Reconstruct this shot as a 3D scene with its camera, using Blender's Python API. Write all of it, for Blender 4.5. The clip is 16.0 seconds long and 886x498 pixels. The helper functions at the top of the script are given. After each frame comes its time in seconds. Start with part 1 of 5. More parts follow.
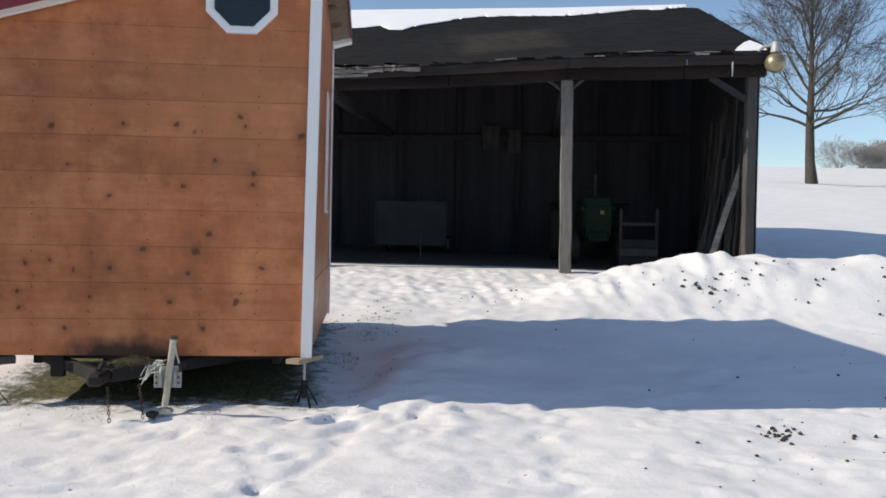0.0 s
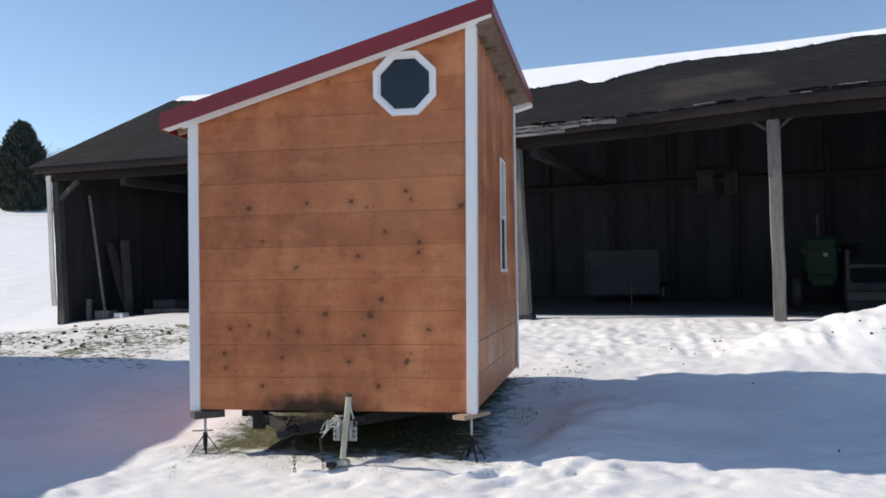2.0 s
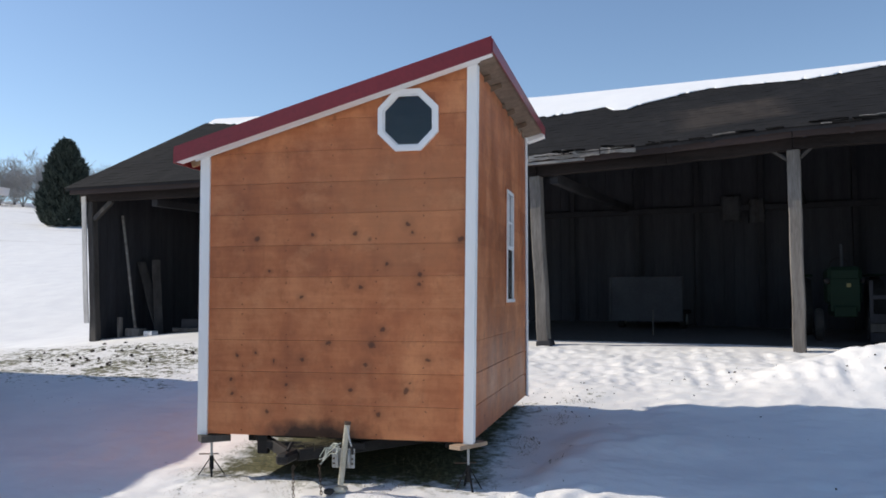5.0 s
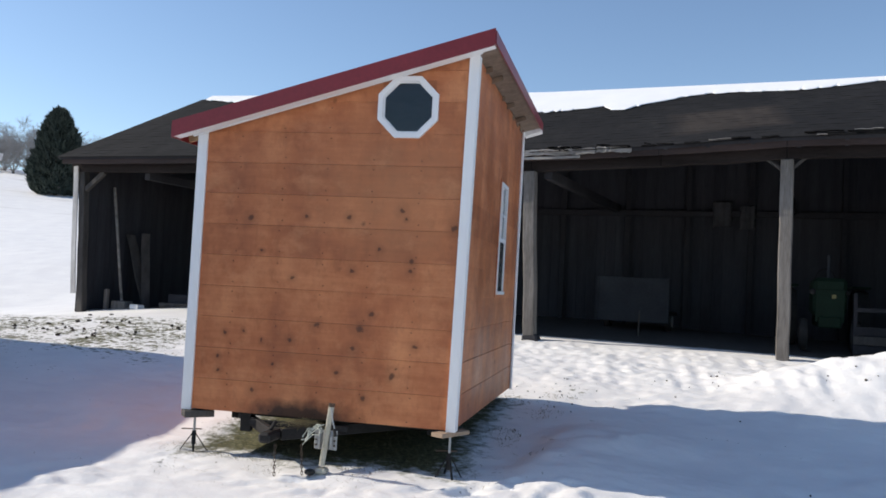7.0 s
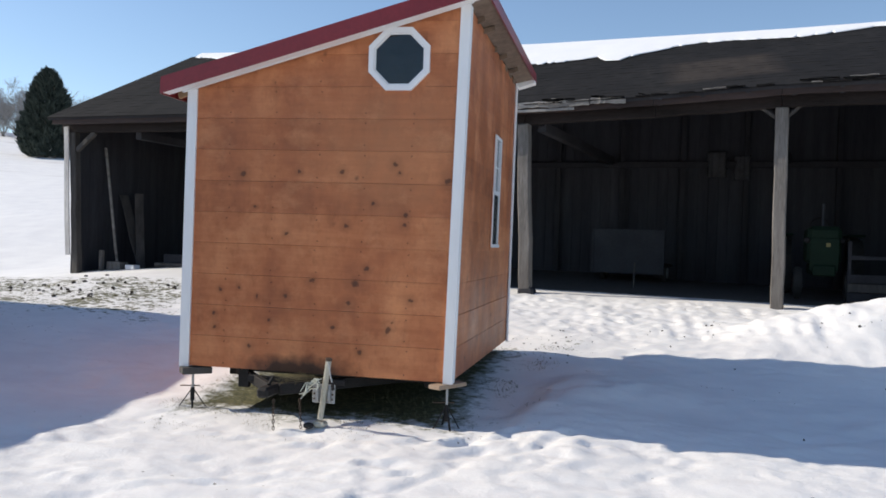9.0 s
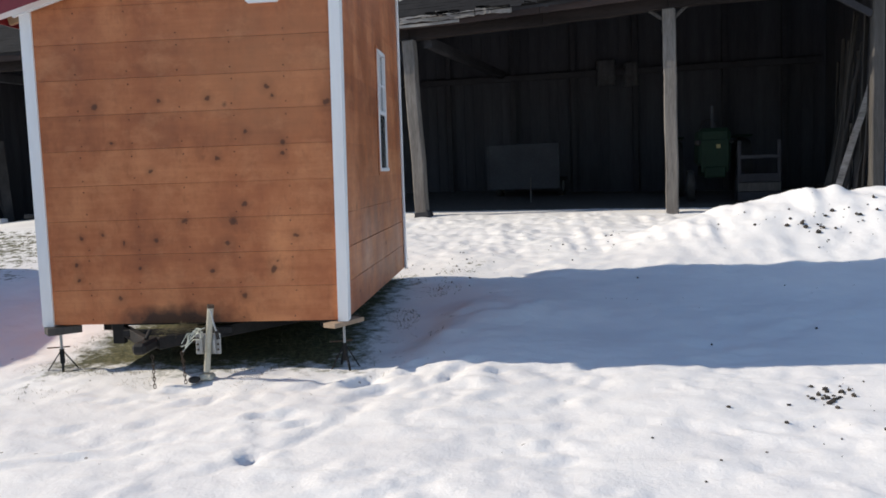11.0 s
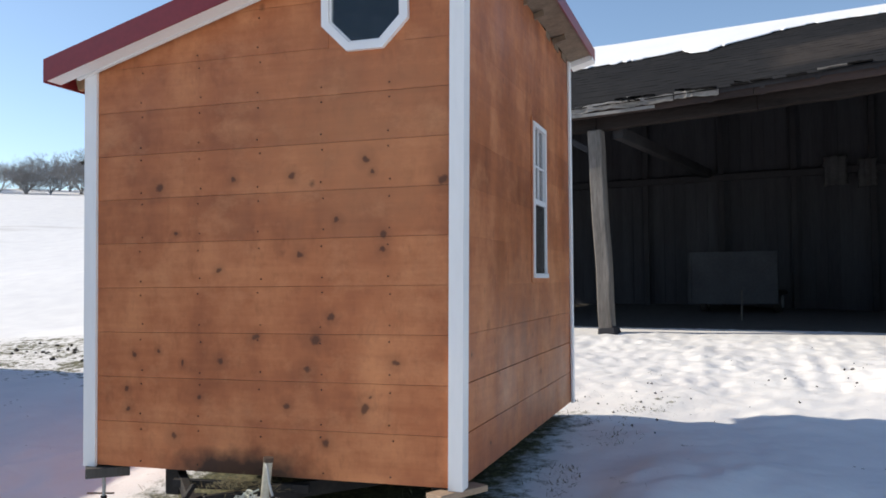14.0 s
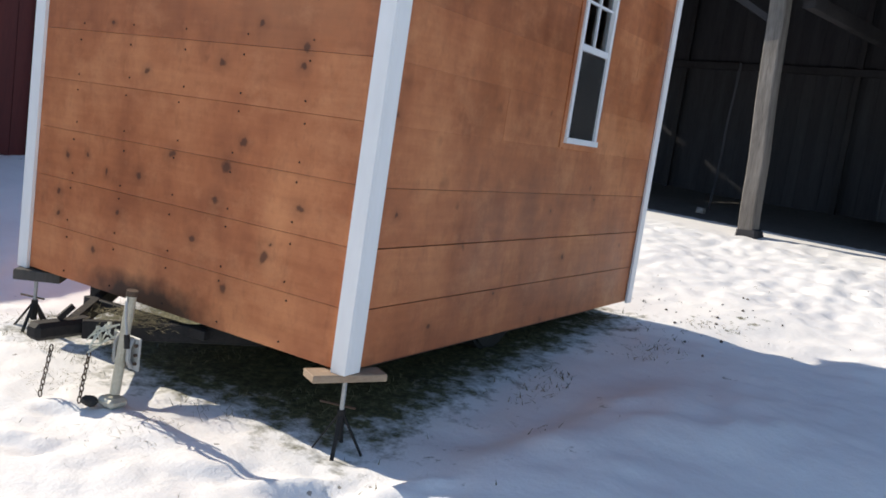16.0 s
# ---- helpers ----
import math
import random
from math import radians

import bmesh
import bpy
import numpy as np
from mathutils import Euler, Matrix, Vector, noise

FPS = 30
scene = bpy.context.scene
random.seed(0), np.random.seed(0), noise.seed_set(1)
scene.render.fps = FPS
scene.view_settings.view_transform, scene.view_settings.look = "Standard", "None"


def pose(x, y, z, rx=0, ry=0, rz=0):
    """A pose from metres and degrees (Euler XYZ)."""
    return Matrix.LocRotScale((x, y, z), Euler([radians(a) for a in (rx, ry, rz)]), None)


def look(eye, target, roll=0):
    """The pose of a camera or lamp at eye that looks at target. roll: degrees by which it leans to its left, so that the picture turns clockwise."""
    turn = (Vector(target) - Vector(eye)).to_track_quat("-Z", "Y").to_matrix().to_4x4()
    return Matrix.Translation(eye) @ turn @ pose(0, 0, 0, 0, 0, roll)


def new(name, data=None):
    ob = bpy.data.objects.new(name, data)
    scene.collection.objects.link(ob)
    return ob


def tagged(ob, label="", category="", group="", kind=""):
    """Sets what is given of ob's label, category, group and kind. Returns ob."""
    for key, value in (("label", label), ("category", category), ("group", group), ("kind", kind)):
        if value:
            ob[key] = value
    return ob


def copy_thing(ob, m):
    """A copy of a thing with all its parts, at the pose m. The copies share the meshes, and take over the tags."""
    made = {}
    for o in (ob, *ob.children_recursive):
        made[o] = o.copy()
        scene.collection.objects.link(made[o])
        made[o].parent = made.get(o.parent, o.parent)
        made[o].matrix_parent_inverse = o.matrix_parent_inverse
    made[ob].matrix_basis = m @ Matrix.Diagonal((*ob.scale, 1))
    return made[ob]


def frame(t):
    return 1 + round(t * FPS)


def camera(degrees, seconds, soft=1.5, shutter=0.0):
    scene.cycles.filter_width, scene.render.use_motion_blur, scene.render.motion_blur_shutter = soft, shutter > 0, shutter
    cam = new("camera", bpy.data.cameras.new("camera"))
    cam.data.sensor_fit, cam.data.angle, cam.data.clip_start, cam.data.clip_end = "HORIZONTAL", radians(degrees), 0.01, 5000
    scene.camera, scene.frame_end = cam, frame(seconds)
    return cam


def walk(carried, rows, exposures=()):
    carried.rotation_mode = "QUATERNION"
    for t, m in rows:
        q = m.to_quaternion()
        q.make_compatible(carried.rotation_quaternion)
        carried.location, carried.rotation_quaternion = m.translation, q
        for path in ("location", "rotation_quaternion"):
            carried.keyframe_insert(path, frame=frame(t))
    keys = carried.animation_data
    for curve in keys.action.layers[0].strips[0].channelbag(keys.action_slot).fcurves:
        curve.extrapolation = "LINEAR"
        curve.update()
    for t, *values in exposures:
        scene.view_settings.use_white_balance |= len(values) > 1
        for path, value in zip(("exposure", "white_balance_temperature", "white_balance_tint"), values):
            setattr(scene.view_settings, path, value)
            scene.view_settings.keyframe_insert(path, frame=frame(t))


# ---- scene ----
cam = camera(54.2, 16.0, soft=1.7)
EXPOSURES = [(0, -0.05, 6890, 10), (0.5, 0.42, 6730, 10), (1, 0.47, 6680, 10), (1.5, 0.15, 6680, 10), (2.5, 0.05, 6730, 10), (4, 0.0, 6680, 10), (8, 0.1, 6680, 10), (10.5, 0.04, 6890, 10), (11, 0.06, 6890, 10), (11.5, -0.06, 6890, 10), (13.0, -0.02, 6890, 10), (13.5, 0.4, 6950, 10), (14, 0.2, 6900, 10), (15, 0.2, 6850, 10), (15.5, 0.05, 6850, 10), (16, 0.32, 6950, 10)]
PATH = [
    (0, (2.854, -6.679, 1.405), (3.036, -4.688, 1.361), 1.0),
    (0.5, (3.063, -6.619, 1.434), (2.924, -4.625, 1.497), 0.3),
    (1, (3.277, -6.635, 1.468), (2.993, -4.658, 1.583), 0.1),
    (1.5, (3.4, -6.879, 1.474), (3.085, -4.907, 1.581), 0.4),
    (2, (3.504, -6.948, 1.519), (3.138, -4.982, 1.583), -1.0),
    (2.5, (3.615, -6.947, 1.558), (3.18, -4.995, 1.601), -2.9),
    (3, (3.712, -7.044, 1.548), (3.243, -5.1, 1.575), -2.6),
    (3.5, (3.825, -7.093, 1.595), (3.32, -5.158, 1.617), -2.1),
    (4, (3.838, -7.003, 1.603), (3.362, -5.062, 1.68), -1.3),
    (4.2, (3.839, -7.009, 1.611), (3.38, -5.065, 1.695), -1.0),
    (6.3, (3.826, -7.122, 1.637), (3.364, -5.181, 1.775), 1.5),
    (6.5, (3.823, -7.117, 1.641), (3.375, -5.172, 1.774), 2.2),
    (7, (3.819, -7.097, 1.608), (3.395, -5.144, 1.695), 3.0),
    (7.5, (3.803, -7.075, 1.594), (3.382, -5.12, 1.625), 3.2),
    (8, (3.828, -7.095, 1.598), (3.408, -5.14, 1.603), 3.2),
    (10.3, (3.821, -6.882, 1.557), (3.509, -4.908, 1.49), -2.2),
    (10.5, (3.843, -6.754, 1.557), (3.571, -4.775, 1.465), -2.6),
    (11, (3.812, -6.552, 1.558), (3.632, -4.569, 1.374), -2.0),
    (11.5, (3.629, -6.28, 1.472), (3.482, -4.289, 1.353), -2.4),
    (12, (3.593, -5.882, 1.427), (3.461, -3.887, 1.374), -2.7),
    (12.5, (3.643, -5.449, 1.456), (3.53, -3.453, 1.413), -2.3),
    (13, (3.671, -5.031, 1.475), (3.508, -3.039, 1.428), -0.9),
    (13.5, (3.801, -4.766, 1.53), (3.345, -2.819, 1.557), -0.8),
    (14, (3.848, -4.494, 1.54), (3.221, -2.597, 1.614), -0.6),
    (14.5, (3.955, -4.145, 1.528), (3.233, -2.282, 1.622), 1.0),
    (15, (4.178, -3.769, 1.506), (3.38, -1.936, 1.527), 4.5),
    (15.5, (4.37, -3.281, 1.502), (3.593, -1.442, 1.381), 7.6),
    (16, (4.69, -2.967, 1.523), (3.65, -1.28, 1.256), 8.0),
]
walk(cam, [(t, look(eye, target, roll)) for t, eye, target, roll in PATH], EXPOSURES)

# ---- world, sun ----
SUN_ELEV, SUN_DIR = radians(32.2), Vector((1.0, 0.018, 0.0)).normalized()   # way the light travels, on the plan
world = bpy.data.worlds.new("sky")
scene.world = world
world.use_nodes = True
wn, wl = world.node_tree.nodes, world.node_tree.links
sky = wn.new("ShaderNodeTexSky")
sky.sky_type, sky.sun_disc = "NISHITA", False
sky.sun_elevation, sky.sun_rotation = SUN_ELEV, math.atan2(-SUN_DIR.x, -SUN_DIR.y)
sky.air_density, sky.dust_density, sky.ozone_density = 0.88, 0.2, 2.6
wl.new(sky.outputs[0], wn["Background"].inputs[0])
wn["Background"].inputs[1].default_value = 0.15
sun = new("sun", bpy.data.lights.new("sun", "SUN"))
sun.data.energy, sun.data.angle, sun.data.color = 4.35, radians(0.53), (1.0, 0.93, 0.82)
light_way = SUN_DIR * math.cos(SUN_ELEV) - Vector((0, 0, math.sin(SUN_ELEV)))
sun.matrix_world = light_way.to_track_quat("-Z", "Y").to_matrix().to_4x4()

# ---- materials ----


def nodes_of(name, rough=0.7, metal=0.0):
    m = bpy.data.materials.new(name)
    m.use_nodes = True
    nt = m.node_tree
    b = nt.nodes["Principled BSDF"]
    b.inputs["Roughness"].default_value, b.inputs["Metallic"].default_value = rough, metal
    return m, nt, b


def node(nt, kind, **kw):
    n = nt.nodes.new(kind)
    for k, v in kw.items():
        if k in n.inputs:
            n.inputs[k].default_value = v
        else:
            setattr(n, k, v)
    return n


def ramp(nt, src, stops):
    r = nt.nodes.new("ShaderNodeValToRGB")
    while len(r.color_ramp.elements) < len(stops):
        r.color_ramp.elements.new(0.5)
    for e, (p, c) in zip(r.color_ramp.elements, stops):
        e.position, e.color = p, (*c, 1) if len(c) == 3 else c
    nt.links.new(src, r.inputs[0])
    return r.outputs[0]


def mixc(nt, fac, a, b, mode="MIX"):
    m = nt.nodes.new("ShaderNodeMix")
    m.data_type, m.blend_type = "RGBA", mode
    for sock, v in ((m.inputs[0], fac), (m.inputs[6], a), (m.inputs[7], b)):
        if isinstance(v, (int, float)):
            sock.default_value = v
        elif isinstance(v, tuple):
            sock.default_value = (*v, 1)
        else:
            nt.links.new(v, sock)
    return m.outputs[2]


def calc(nt, op, a, b=None, c=None, clamp=False):
    m = nt.nodes.new("ShaderNodeMath")
    m.operation, m.use_clamp = op, clamp
    for i, v in enumerate((a, b, c)):
        if v is None:
            continue
        if isinstance(v, (int, float)):
            m.inputs[i].default_value = v
        else:
            nt.links.new(v, m.inputs[i])
    return m.outputs[0]


def coords(nt, scale=(1, 1, 1), kind="Position"):
    """Positions in the world, or on the object, stretched."""
    if kind == "Position":
        src = nt.nodes.new("ShaderNodeNewGeometry").outputs["Position"]
    else:
        src = nt.nodes.new("ShaderNodeTexCoord").outputs["Object"]
    mp = nt.nodes.new("ShaderNodeMapping")
    mp.inputs["Scale"].default_value = scale
    nt.links.new(src, mp.inputs[0])
    return mp.outputs[0]


def noise_at(nt, vec, scale, detail=4, rough=0.55):
    n = node(nt, "ShaderNodeTexNoise", Scale=scale, Detail=detail, Roughness=rough)
    nt.links.new(vec, n.inputs["Vector"])
    return n.outputs["Fac"]


def bump(nt, b, height, strength=0.3, dist=0.01):
    n = node(nt, "ShaderNodeBump", Strength=strength, Distance=dist)
    nt.links.new(height, n.inputs["Height"])
    nt.links.new(n.outputs[0], b.inputs["Normal"])


def rough_mat(name, dark, light, scale=3.0, fine=40.0, rough=0.7, metal=0.0, stretch=(1, 1, 1), rel=0.3, per_piece=0.0, dist=0.006, gloss=0.5):
    """A surface with stains at a large scale and grain at a fine one."""
    m, nt, b = nodes_of(name, rough, metal)
    v = coords(nt, stretch)
    big, small = noise_at(nt, v, scale, 3), noise_at(nt, v, fine, 5)
    f = calc(nt, "ADD", calc(nt, "MULTIPLY", big, 0.6), calc(nt, "MULTIPLY", small, 0.4))
    if per_piece:
        rnd = nt.nodes.new("ShaderNodeObjectInfo").outputs["Random"]
        f = calc(nt, "ADD", f, calc(nt, "MULTIPLY", calc(nt, "SUBTRACT", rnd, 0.5), per_piece))
    nt.links.new(ramp(nt, f, [(0.3, dark), (0.7, light)]), b.inputs["Base Color"])
    bump(nt, b, small, rel, dist)
    b.inputs["Specular IOR Level"].default_value = gloss
    return m


W, D, Z0 = 2.44, 3.52, 0.42   # the tiny house: width, depth, underside
BARN_U, BARN_O = 0.904, Vector((6.236, 7.988, 0.149))   # the barn: its unit, and the foot of its middle post
KNOTS = ((0.53, 2.13, 30), (1.05, 2.16, 20), (1.44, 2.16, 22), (1.91, 2.23, 26), (1.95, 2.16, 14), (0.65, 1.84, 15), (1.73, 1.90, 18),
         (0.95, 1.62, 18), (1.49, 1.70, 22), (2.01, 1.81, 24), (2.01, 1.72, 18), (1.69, 1.34, 22), (1.20, 1.22, 24), (1.59, 1.21, 34),
         (0.35, 1.11, 17), (0.53, 1.13, 13), (0.70, 1.06, 13), (0.96, 1.08, 24), (1.54, 1.04, 28), (2.08, 1.09, 22), (0.30, 0.89, 18),
         (0.31, 0.78, 18), (0.82, 0.86, 18), (1.40, 0.83, 22), (1.89, 0.83, 30), (0.64, 0.62, 26), (1.65, 0.63, 24), (2.37, 2.10, 34),
         (1.92, 0.90, 12))


def off_coords(nt):
    """Places shaken a little, so that round marks turn out uneven."""
    geo = nt.nodes.new("ShaderNodeNewGeometry").outputs["Position"]
    wob = node(nt, "ShaderNodeTexNoise", Scale=18.0, Detail=4.0)
    nt.links.new(geo, wob.inputs["Vector"])
    off = nt.nodes.new("ShaderNodeVectorMath")
    off.operation = "MULTIPLY_ADD"
    nt.links.new(wob.outputs["Color"], off.inputs[0])
    off.inputs[1].default_value = (0.05, 0.05, 0.08)
    nt.links.new(geo, off.inputs[2])
    return off.outputs[0]


def stained_pine(name, knots, axis):
    """Orange-stained pine: long grain, blotches of stain, knots. axis: the one that runs along the boards."""
    m, nt, b = nodes_of(name, 0.5)
    b.inputs["Specular IOR Level"].default_value = 0.35
    geo = nt.nodes.new("ShaderNodeNewGeometry").outputs["Position"]
    rnd = nt.nodes.new("ShaderNodeObjectInfo").outputs["Random"]
    sep = nt.nodes.new("ShaderNodeSeparateXYZ")
    nt.links.new(geo, sep.inputs[0])
    run, up = sep.outputs[axis], sep.outputs[2]
    comb = nt.nodes.new("ShaderNodeCombineXYZ")
    nt.links.new(calc(nt, "ADD", calc(nt, "MULTIPLY", run, 1.2), calc(nt, "MULTIPLY", rnd, 37.0)), comb.inputs[0])
    nt.links.new(calc(nt, "MULTIPLY", up, 13.0), comb.inputs[2])
    grain = noise_at(nt, comb.outputs[0], 1.6, 6, 0.6)
    blot = noise_at(nt, geo, 1.7, 4, 0.6)
    vertical = noise_at(nt, coords(nt, (3.6, 3.6, 1.1)), 0.9, 4, 0.55)
    patch = noise_at(nt, coords(nt, (7.0, 7.0, 3.0)), 1.0, 4, 0.65)
    wide = noise_at(nt, coords(nt, (0.9, 0.9, 0.7)), 1.0, 2, 0.5)
    lap = noise_at(nt, off_coords(nt), 4.2, 5, 0.62)
    f = calc(nt, "ADD", calc(nt, "MULTIPLY", grain, 0.13), calc(nt, "MULTIPLY", blot, 0.25))
    f = calc(nt, "ADD", f, calc(nt, "MULTIPLY", vertical, 0.22))
    f = calc(nt, "ADD", f, calc(nt, "MULTIPLY", lap, 0.22))
    f = calc(nt, "ADD", f, calc(nt, "MULTIPLY", wide, 0.22))
    f = calc(nt, "ADD", f, calc(nt, "MULTIPLY", calc(nt, "SUBTRACT", rnd, 0.5), 0.075))
    col = ramp(nt, f, [(0.38, (0.25, 0.074, 0.030)), (0.52, (0.455, 0.148, 0.057)), (0.66, (0.69, 0.275, 0.115))])
    dark = ramp(nt, patch, [(0.56, (0, 0, 0)), (0.72, (1, 1, 1))])
    col = mixc(nt, calc(nt, "MULTIPLY", dark, 0.36), col, (0.19, 0.055, 0.022))
    fleck = noise_at(nt, coords(nt, (11.0, 11.0, 7.0)), 1.5, 6, 0.7)
    col = mixc(nt, calc(nt, "MULTIPLY", ramp(nt, fleck, [(0.52, (0, 0, 0)), (0.78, (1, 1, 1))]), 0.30), col, (0.18, 0.058, 0.025))
    pale = noise_at(nt, coords(nt, (2.2, 2.2, 3.2)), 1.1, 6, 0.7)
    col = mixc(nt, calc(nt, "MULTIPLY", ramp(nt, pale, [(0.52, (0, 0, 0)), (0.72, (1, 1, 1))]), 0.5), col, (0.68, 0.30, 0.135))
    if axis == 0:
        # a paler patch with uneven edges on the boards below the round window
        px, pz = calc(nt, "MULTIPLY", calc(nt, "SUBTRACT", run, 1.9), 1.15), calc(nt, "MULTIPLY", calc(nt, "SUBTRACT", up, 2.35), 1.5)
        away = calc(nt, "SQRT", calc(nt, "ADD", calc(nt, "MULTIPLY", px, px), calc(nt, "MULTIPLY", pz, pz)))
        away = calc(nt, "ADD", away, calc(nt, "MULTIPLY", calc(nt, "SUBTRACT", lap, 0.5), 1.6))
        col = mixc(nt, calc(nt, "MULTIPLY", calc(nt, "SUBTRACT", 1.15, away, clamp=True), 0.30), col, (0.72, 0.32, 0.14))
    tiny = node(nt, "ShaderNodeTexVoronoi", Scale=2.6)
    nt.links.new(off_coords(nt), tiny.inputs["Vector"])
    col = mixc(nt, calc(nt, "MULTIPLY", calc(nt, "SUBTRACT", 1.0, calc(nt, "MULTIPLY", tiny.outputs["Distance"], 14.0), clamp=True), 0.7), col, (0.06, 0.022, 0.012))
    if knots:
        wob = node(nt, "ShaderNodeTexNoise", Scale=16.0, Detail=3.0)
        nt.links.new(geo, wob.inputs["Vector"])
        off = nt.nodes.new("ShaderNodeVectorMath")
        off.operation = "MULTIPLY_ADD"
        nt.links.new(wob.outputs["Color"], off.inputs[0])
        off.inputs[1].default_value = (0.05, 0.0, 0.06) if axis == 0 else (0.05, 0.05, 0.06)
        nt.links.new(geo, off.inputs[2])
        total = None
        for kx, kz, mm in knots:
            d = nt.nodes.new("ShaderNodeVectorMath")
            d.operation = "DISTANCE"
            nt.links.new(off.outputs[0], d.inputs[0])
            d.inputs[1].default_value = (kx + 0.025, 0.0, kz + 0.03) if axis == 0 else (W + 0.025, kx + 0.025, kz + 0.03)
            q = calc(nt, "DIVIDE", d.outputs["Value"], mm * 0.001)
            core = calc(nt, "MULTIPLY", calc(nt, "SUBTRACT", 1.25, q), 1.5, clamp=True)
            halo = calc(nt, "MULTIPLY", calc(nt, "SUBTRACT", 1.0, calc(nt, "MULTIPLY", q, 0.30), clamp=True), 0.42)
            k = calc(nt, "MAXIMUM", core, halo)
            total = k if total is None else calc(nt, "MAXIMUM", total, k)
        col = mixc(nt, calc(nt, "MULTIPLY", total, 0.8), col, (0.055, 0.021, 0.012))
    if knots and axis == 0:
        # road grime thrown up above the trailer tongue
        gx = calc(nt, "MULTIPLY", calc(nt, "SUBTRACT", run, 1.08), 1.5)
        gz_ = calc(nt, "MULTIPLY", calc(nt, "SUBTRACT", up, 0.38), 4.4)
        dist = calc(nt, "SQRT", calc(nt, "ADD", calc(nt, "MULTIPLY", gx, gx), calc(nt, "MULTIPLY", gz_, gz_)))
        dist = calc(nt, "ADD", dist, calc(nt, "MULTIPLY", calc(nt, "SUBTRACT", noise_at(nt, geo, 6.0, 4), 0.5), 0.9))
        grime = calc(nt, "SUBTRACT", 1.0, dist, clamp=True)
        col = mixc(nt, calc(nt, "MULTIPLY", calc(nt, "MULTIPLY", grime, 1.9, clamp=True), 0.9), col, (0.022, 0.014, 0.010))
    nt.links.new(col, b.inputs["Base Color"])
    nt.links.new(ramp(nt, blot, [(0.3, (0.38,) * 3), (0.7, (0.62,) * 3)]), b.inputs["Roughness"])
    bump(nt, b, grain, 0.06, 0.004)
    return m


M_PINE = stained_pine("stained pine front", KNOTS, 0)
SIDE_KNOTS = ((0.17, 1.72, 16), (1.02, 1.68, 15), (0.66, 1.60, 13), (0.13, 1.57, 20), (0.49, 1.47, 12), (1.45, 1.69, 12), (0.22, 1.12, 16), (1.84, 1.14, 15),
              (2.49, 1.20, 16), (1.38, 1.57, 14), (0.59, 1.27, 16), (1.14, 1.28, 15), (1.27, 0.67, 20), (0.63, 0.55, 18), (0.70, 1.83, 14), (2.12, 0.84, 20))
M_PINE_SIDE = stained_pine("stained pine side", SIDE_KNOTS, 1)
M_WHITE = rough_mat("white trim paint", (0.80, 0.79, 0.78), (0.90, 0.89, 0.88), 2.0, 30.0, 0.45, stretch=(1, 1, 0.2), rel=0.08)
M_VINYL = rough_mat("white vinyl", (0.80, 0.79, 0.79), (0.88, 0.87, 0.87), 4.0, 60.0, 0.35, rel=0.03)
M_RED_METAL = rough_mat("dark red sheet steel", (0.17, 0.012, 0.018), (0.26, 0.02, 0.028), 2.0, 30.0, 0.38, rel=0.05)
M_RAW = rough_mat("raw lumber", (0.36, 0.22, 0.11), (0.58, 0.40, 0.23), 3.0, 45.0, 0.75, stretch=(1, 1, 1), rel=0.2)
M_OFFCUT = rough_mat("weathered offcut", (0.22, 0.15, 0.10), (0.42, 0.31, 0.22), 4.0, 40.0, 0.8, stretch=(1, 1, 3), rel=0.3)
M_OSB = rough_mat("soffit sheathing", (0.12, 0.085, 0.06), (0.26, 0.19, 0.135), 9.0, 38.0, 0.8, rel=0.25)
M_STEEL_BLACK = rough_mat("black trailer steel", (0.010, 0.010, 0.011), (0.034, 0.031, 0.03), 5.0, 60.0, 0.7, 0.0, gloss=0.25, rel=0.25)
M_RUST = rough_mat("rusty steel", (0.035, 0.022, 0.016), (0.12, 0.075, 0.05), 12.0, 90.0, 0.75, 0.2, rel=0.3)
M_JACK = rough_mat("weathered zinc jack", (0.33, 0.31, 0.24), (0.55, 0.53, 0.45), 6.0, 70.0, 0.5, 0.15, rel=0.15)
M_ZINC = rough_mat("galvanised steel", (0.26, 0.27, 0.27), (0.45, 0.46, 0.46), 8.0, 80.0, 0.55, 0.35, rel=0.1)
M_TYRE = rough_mat("tyre rubber", (0.012, 0.012, 0.012), (0.035, 0.034, 0.032), 10.0, 80.0, 0.85, rel=0.3)
M_WIRE = rough_mat("pale wire insulation", (0.35, 0.38, 0.33), (0.6, 0.62, 0.55), 20.0, 60.0, 0.5, rel=0.1)
M_GREY_WOOD = rough_mat("weathered grey post", (0.06, 0.053, 0.047), (0.25, 0.23, 0.21), 1.6, 14.0, 0.85, stretch=(5, 5, 0.5), rel=0.6, dist=0.012)
# barn inside: shade and bluish haze put into the boards' and beams' colour
M_BARN_IN = rough_mat("dimmed barn boards", (0.034, 0.035, 0.041), (0.060, 0.062, 0.071), 1.3, 11.0, 0.9, gloss=0.15, stretch=(4, 4, 0.4), rel=0.5, per_piece=0.12)
M_BARN_BEAM = rough_mat("dimmed barn beam", (0.030, 0.030, 0.034), (0.054, 0.054, 0.060), 1.5, 20.0, 0.9, gloss=0.12, rel=0.5)
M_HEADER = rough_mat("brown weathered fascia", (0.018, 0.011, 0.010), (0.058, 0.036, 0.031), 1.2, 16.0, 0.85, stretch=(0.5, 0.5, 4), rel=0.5)
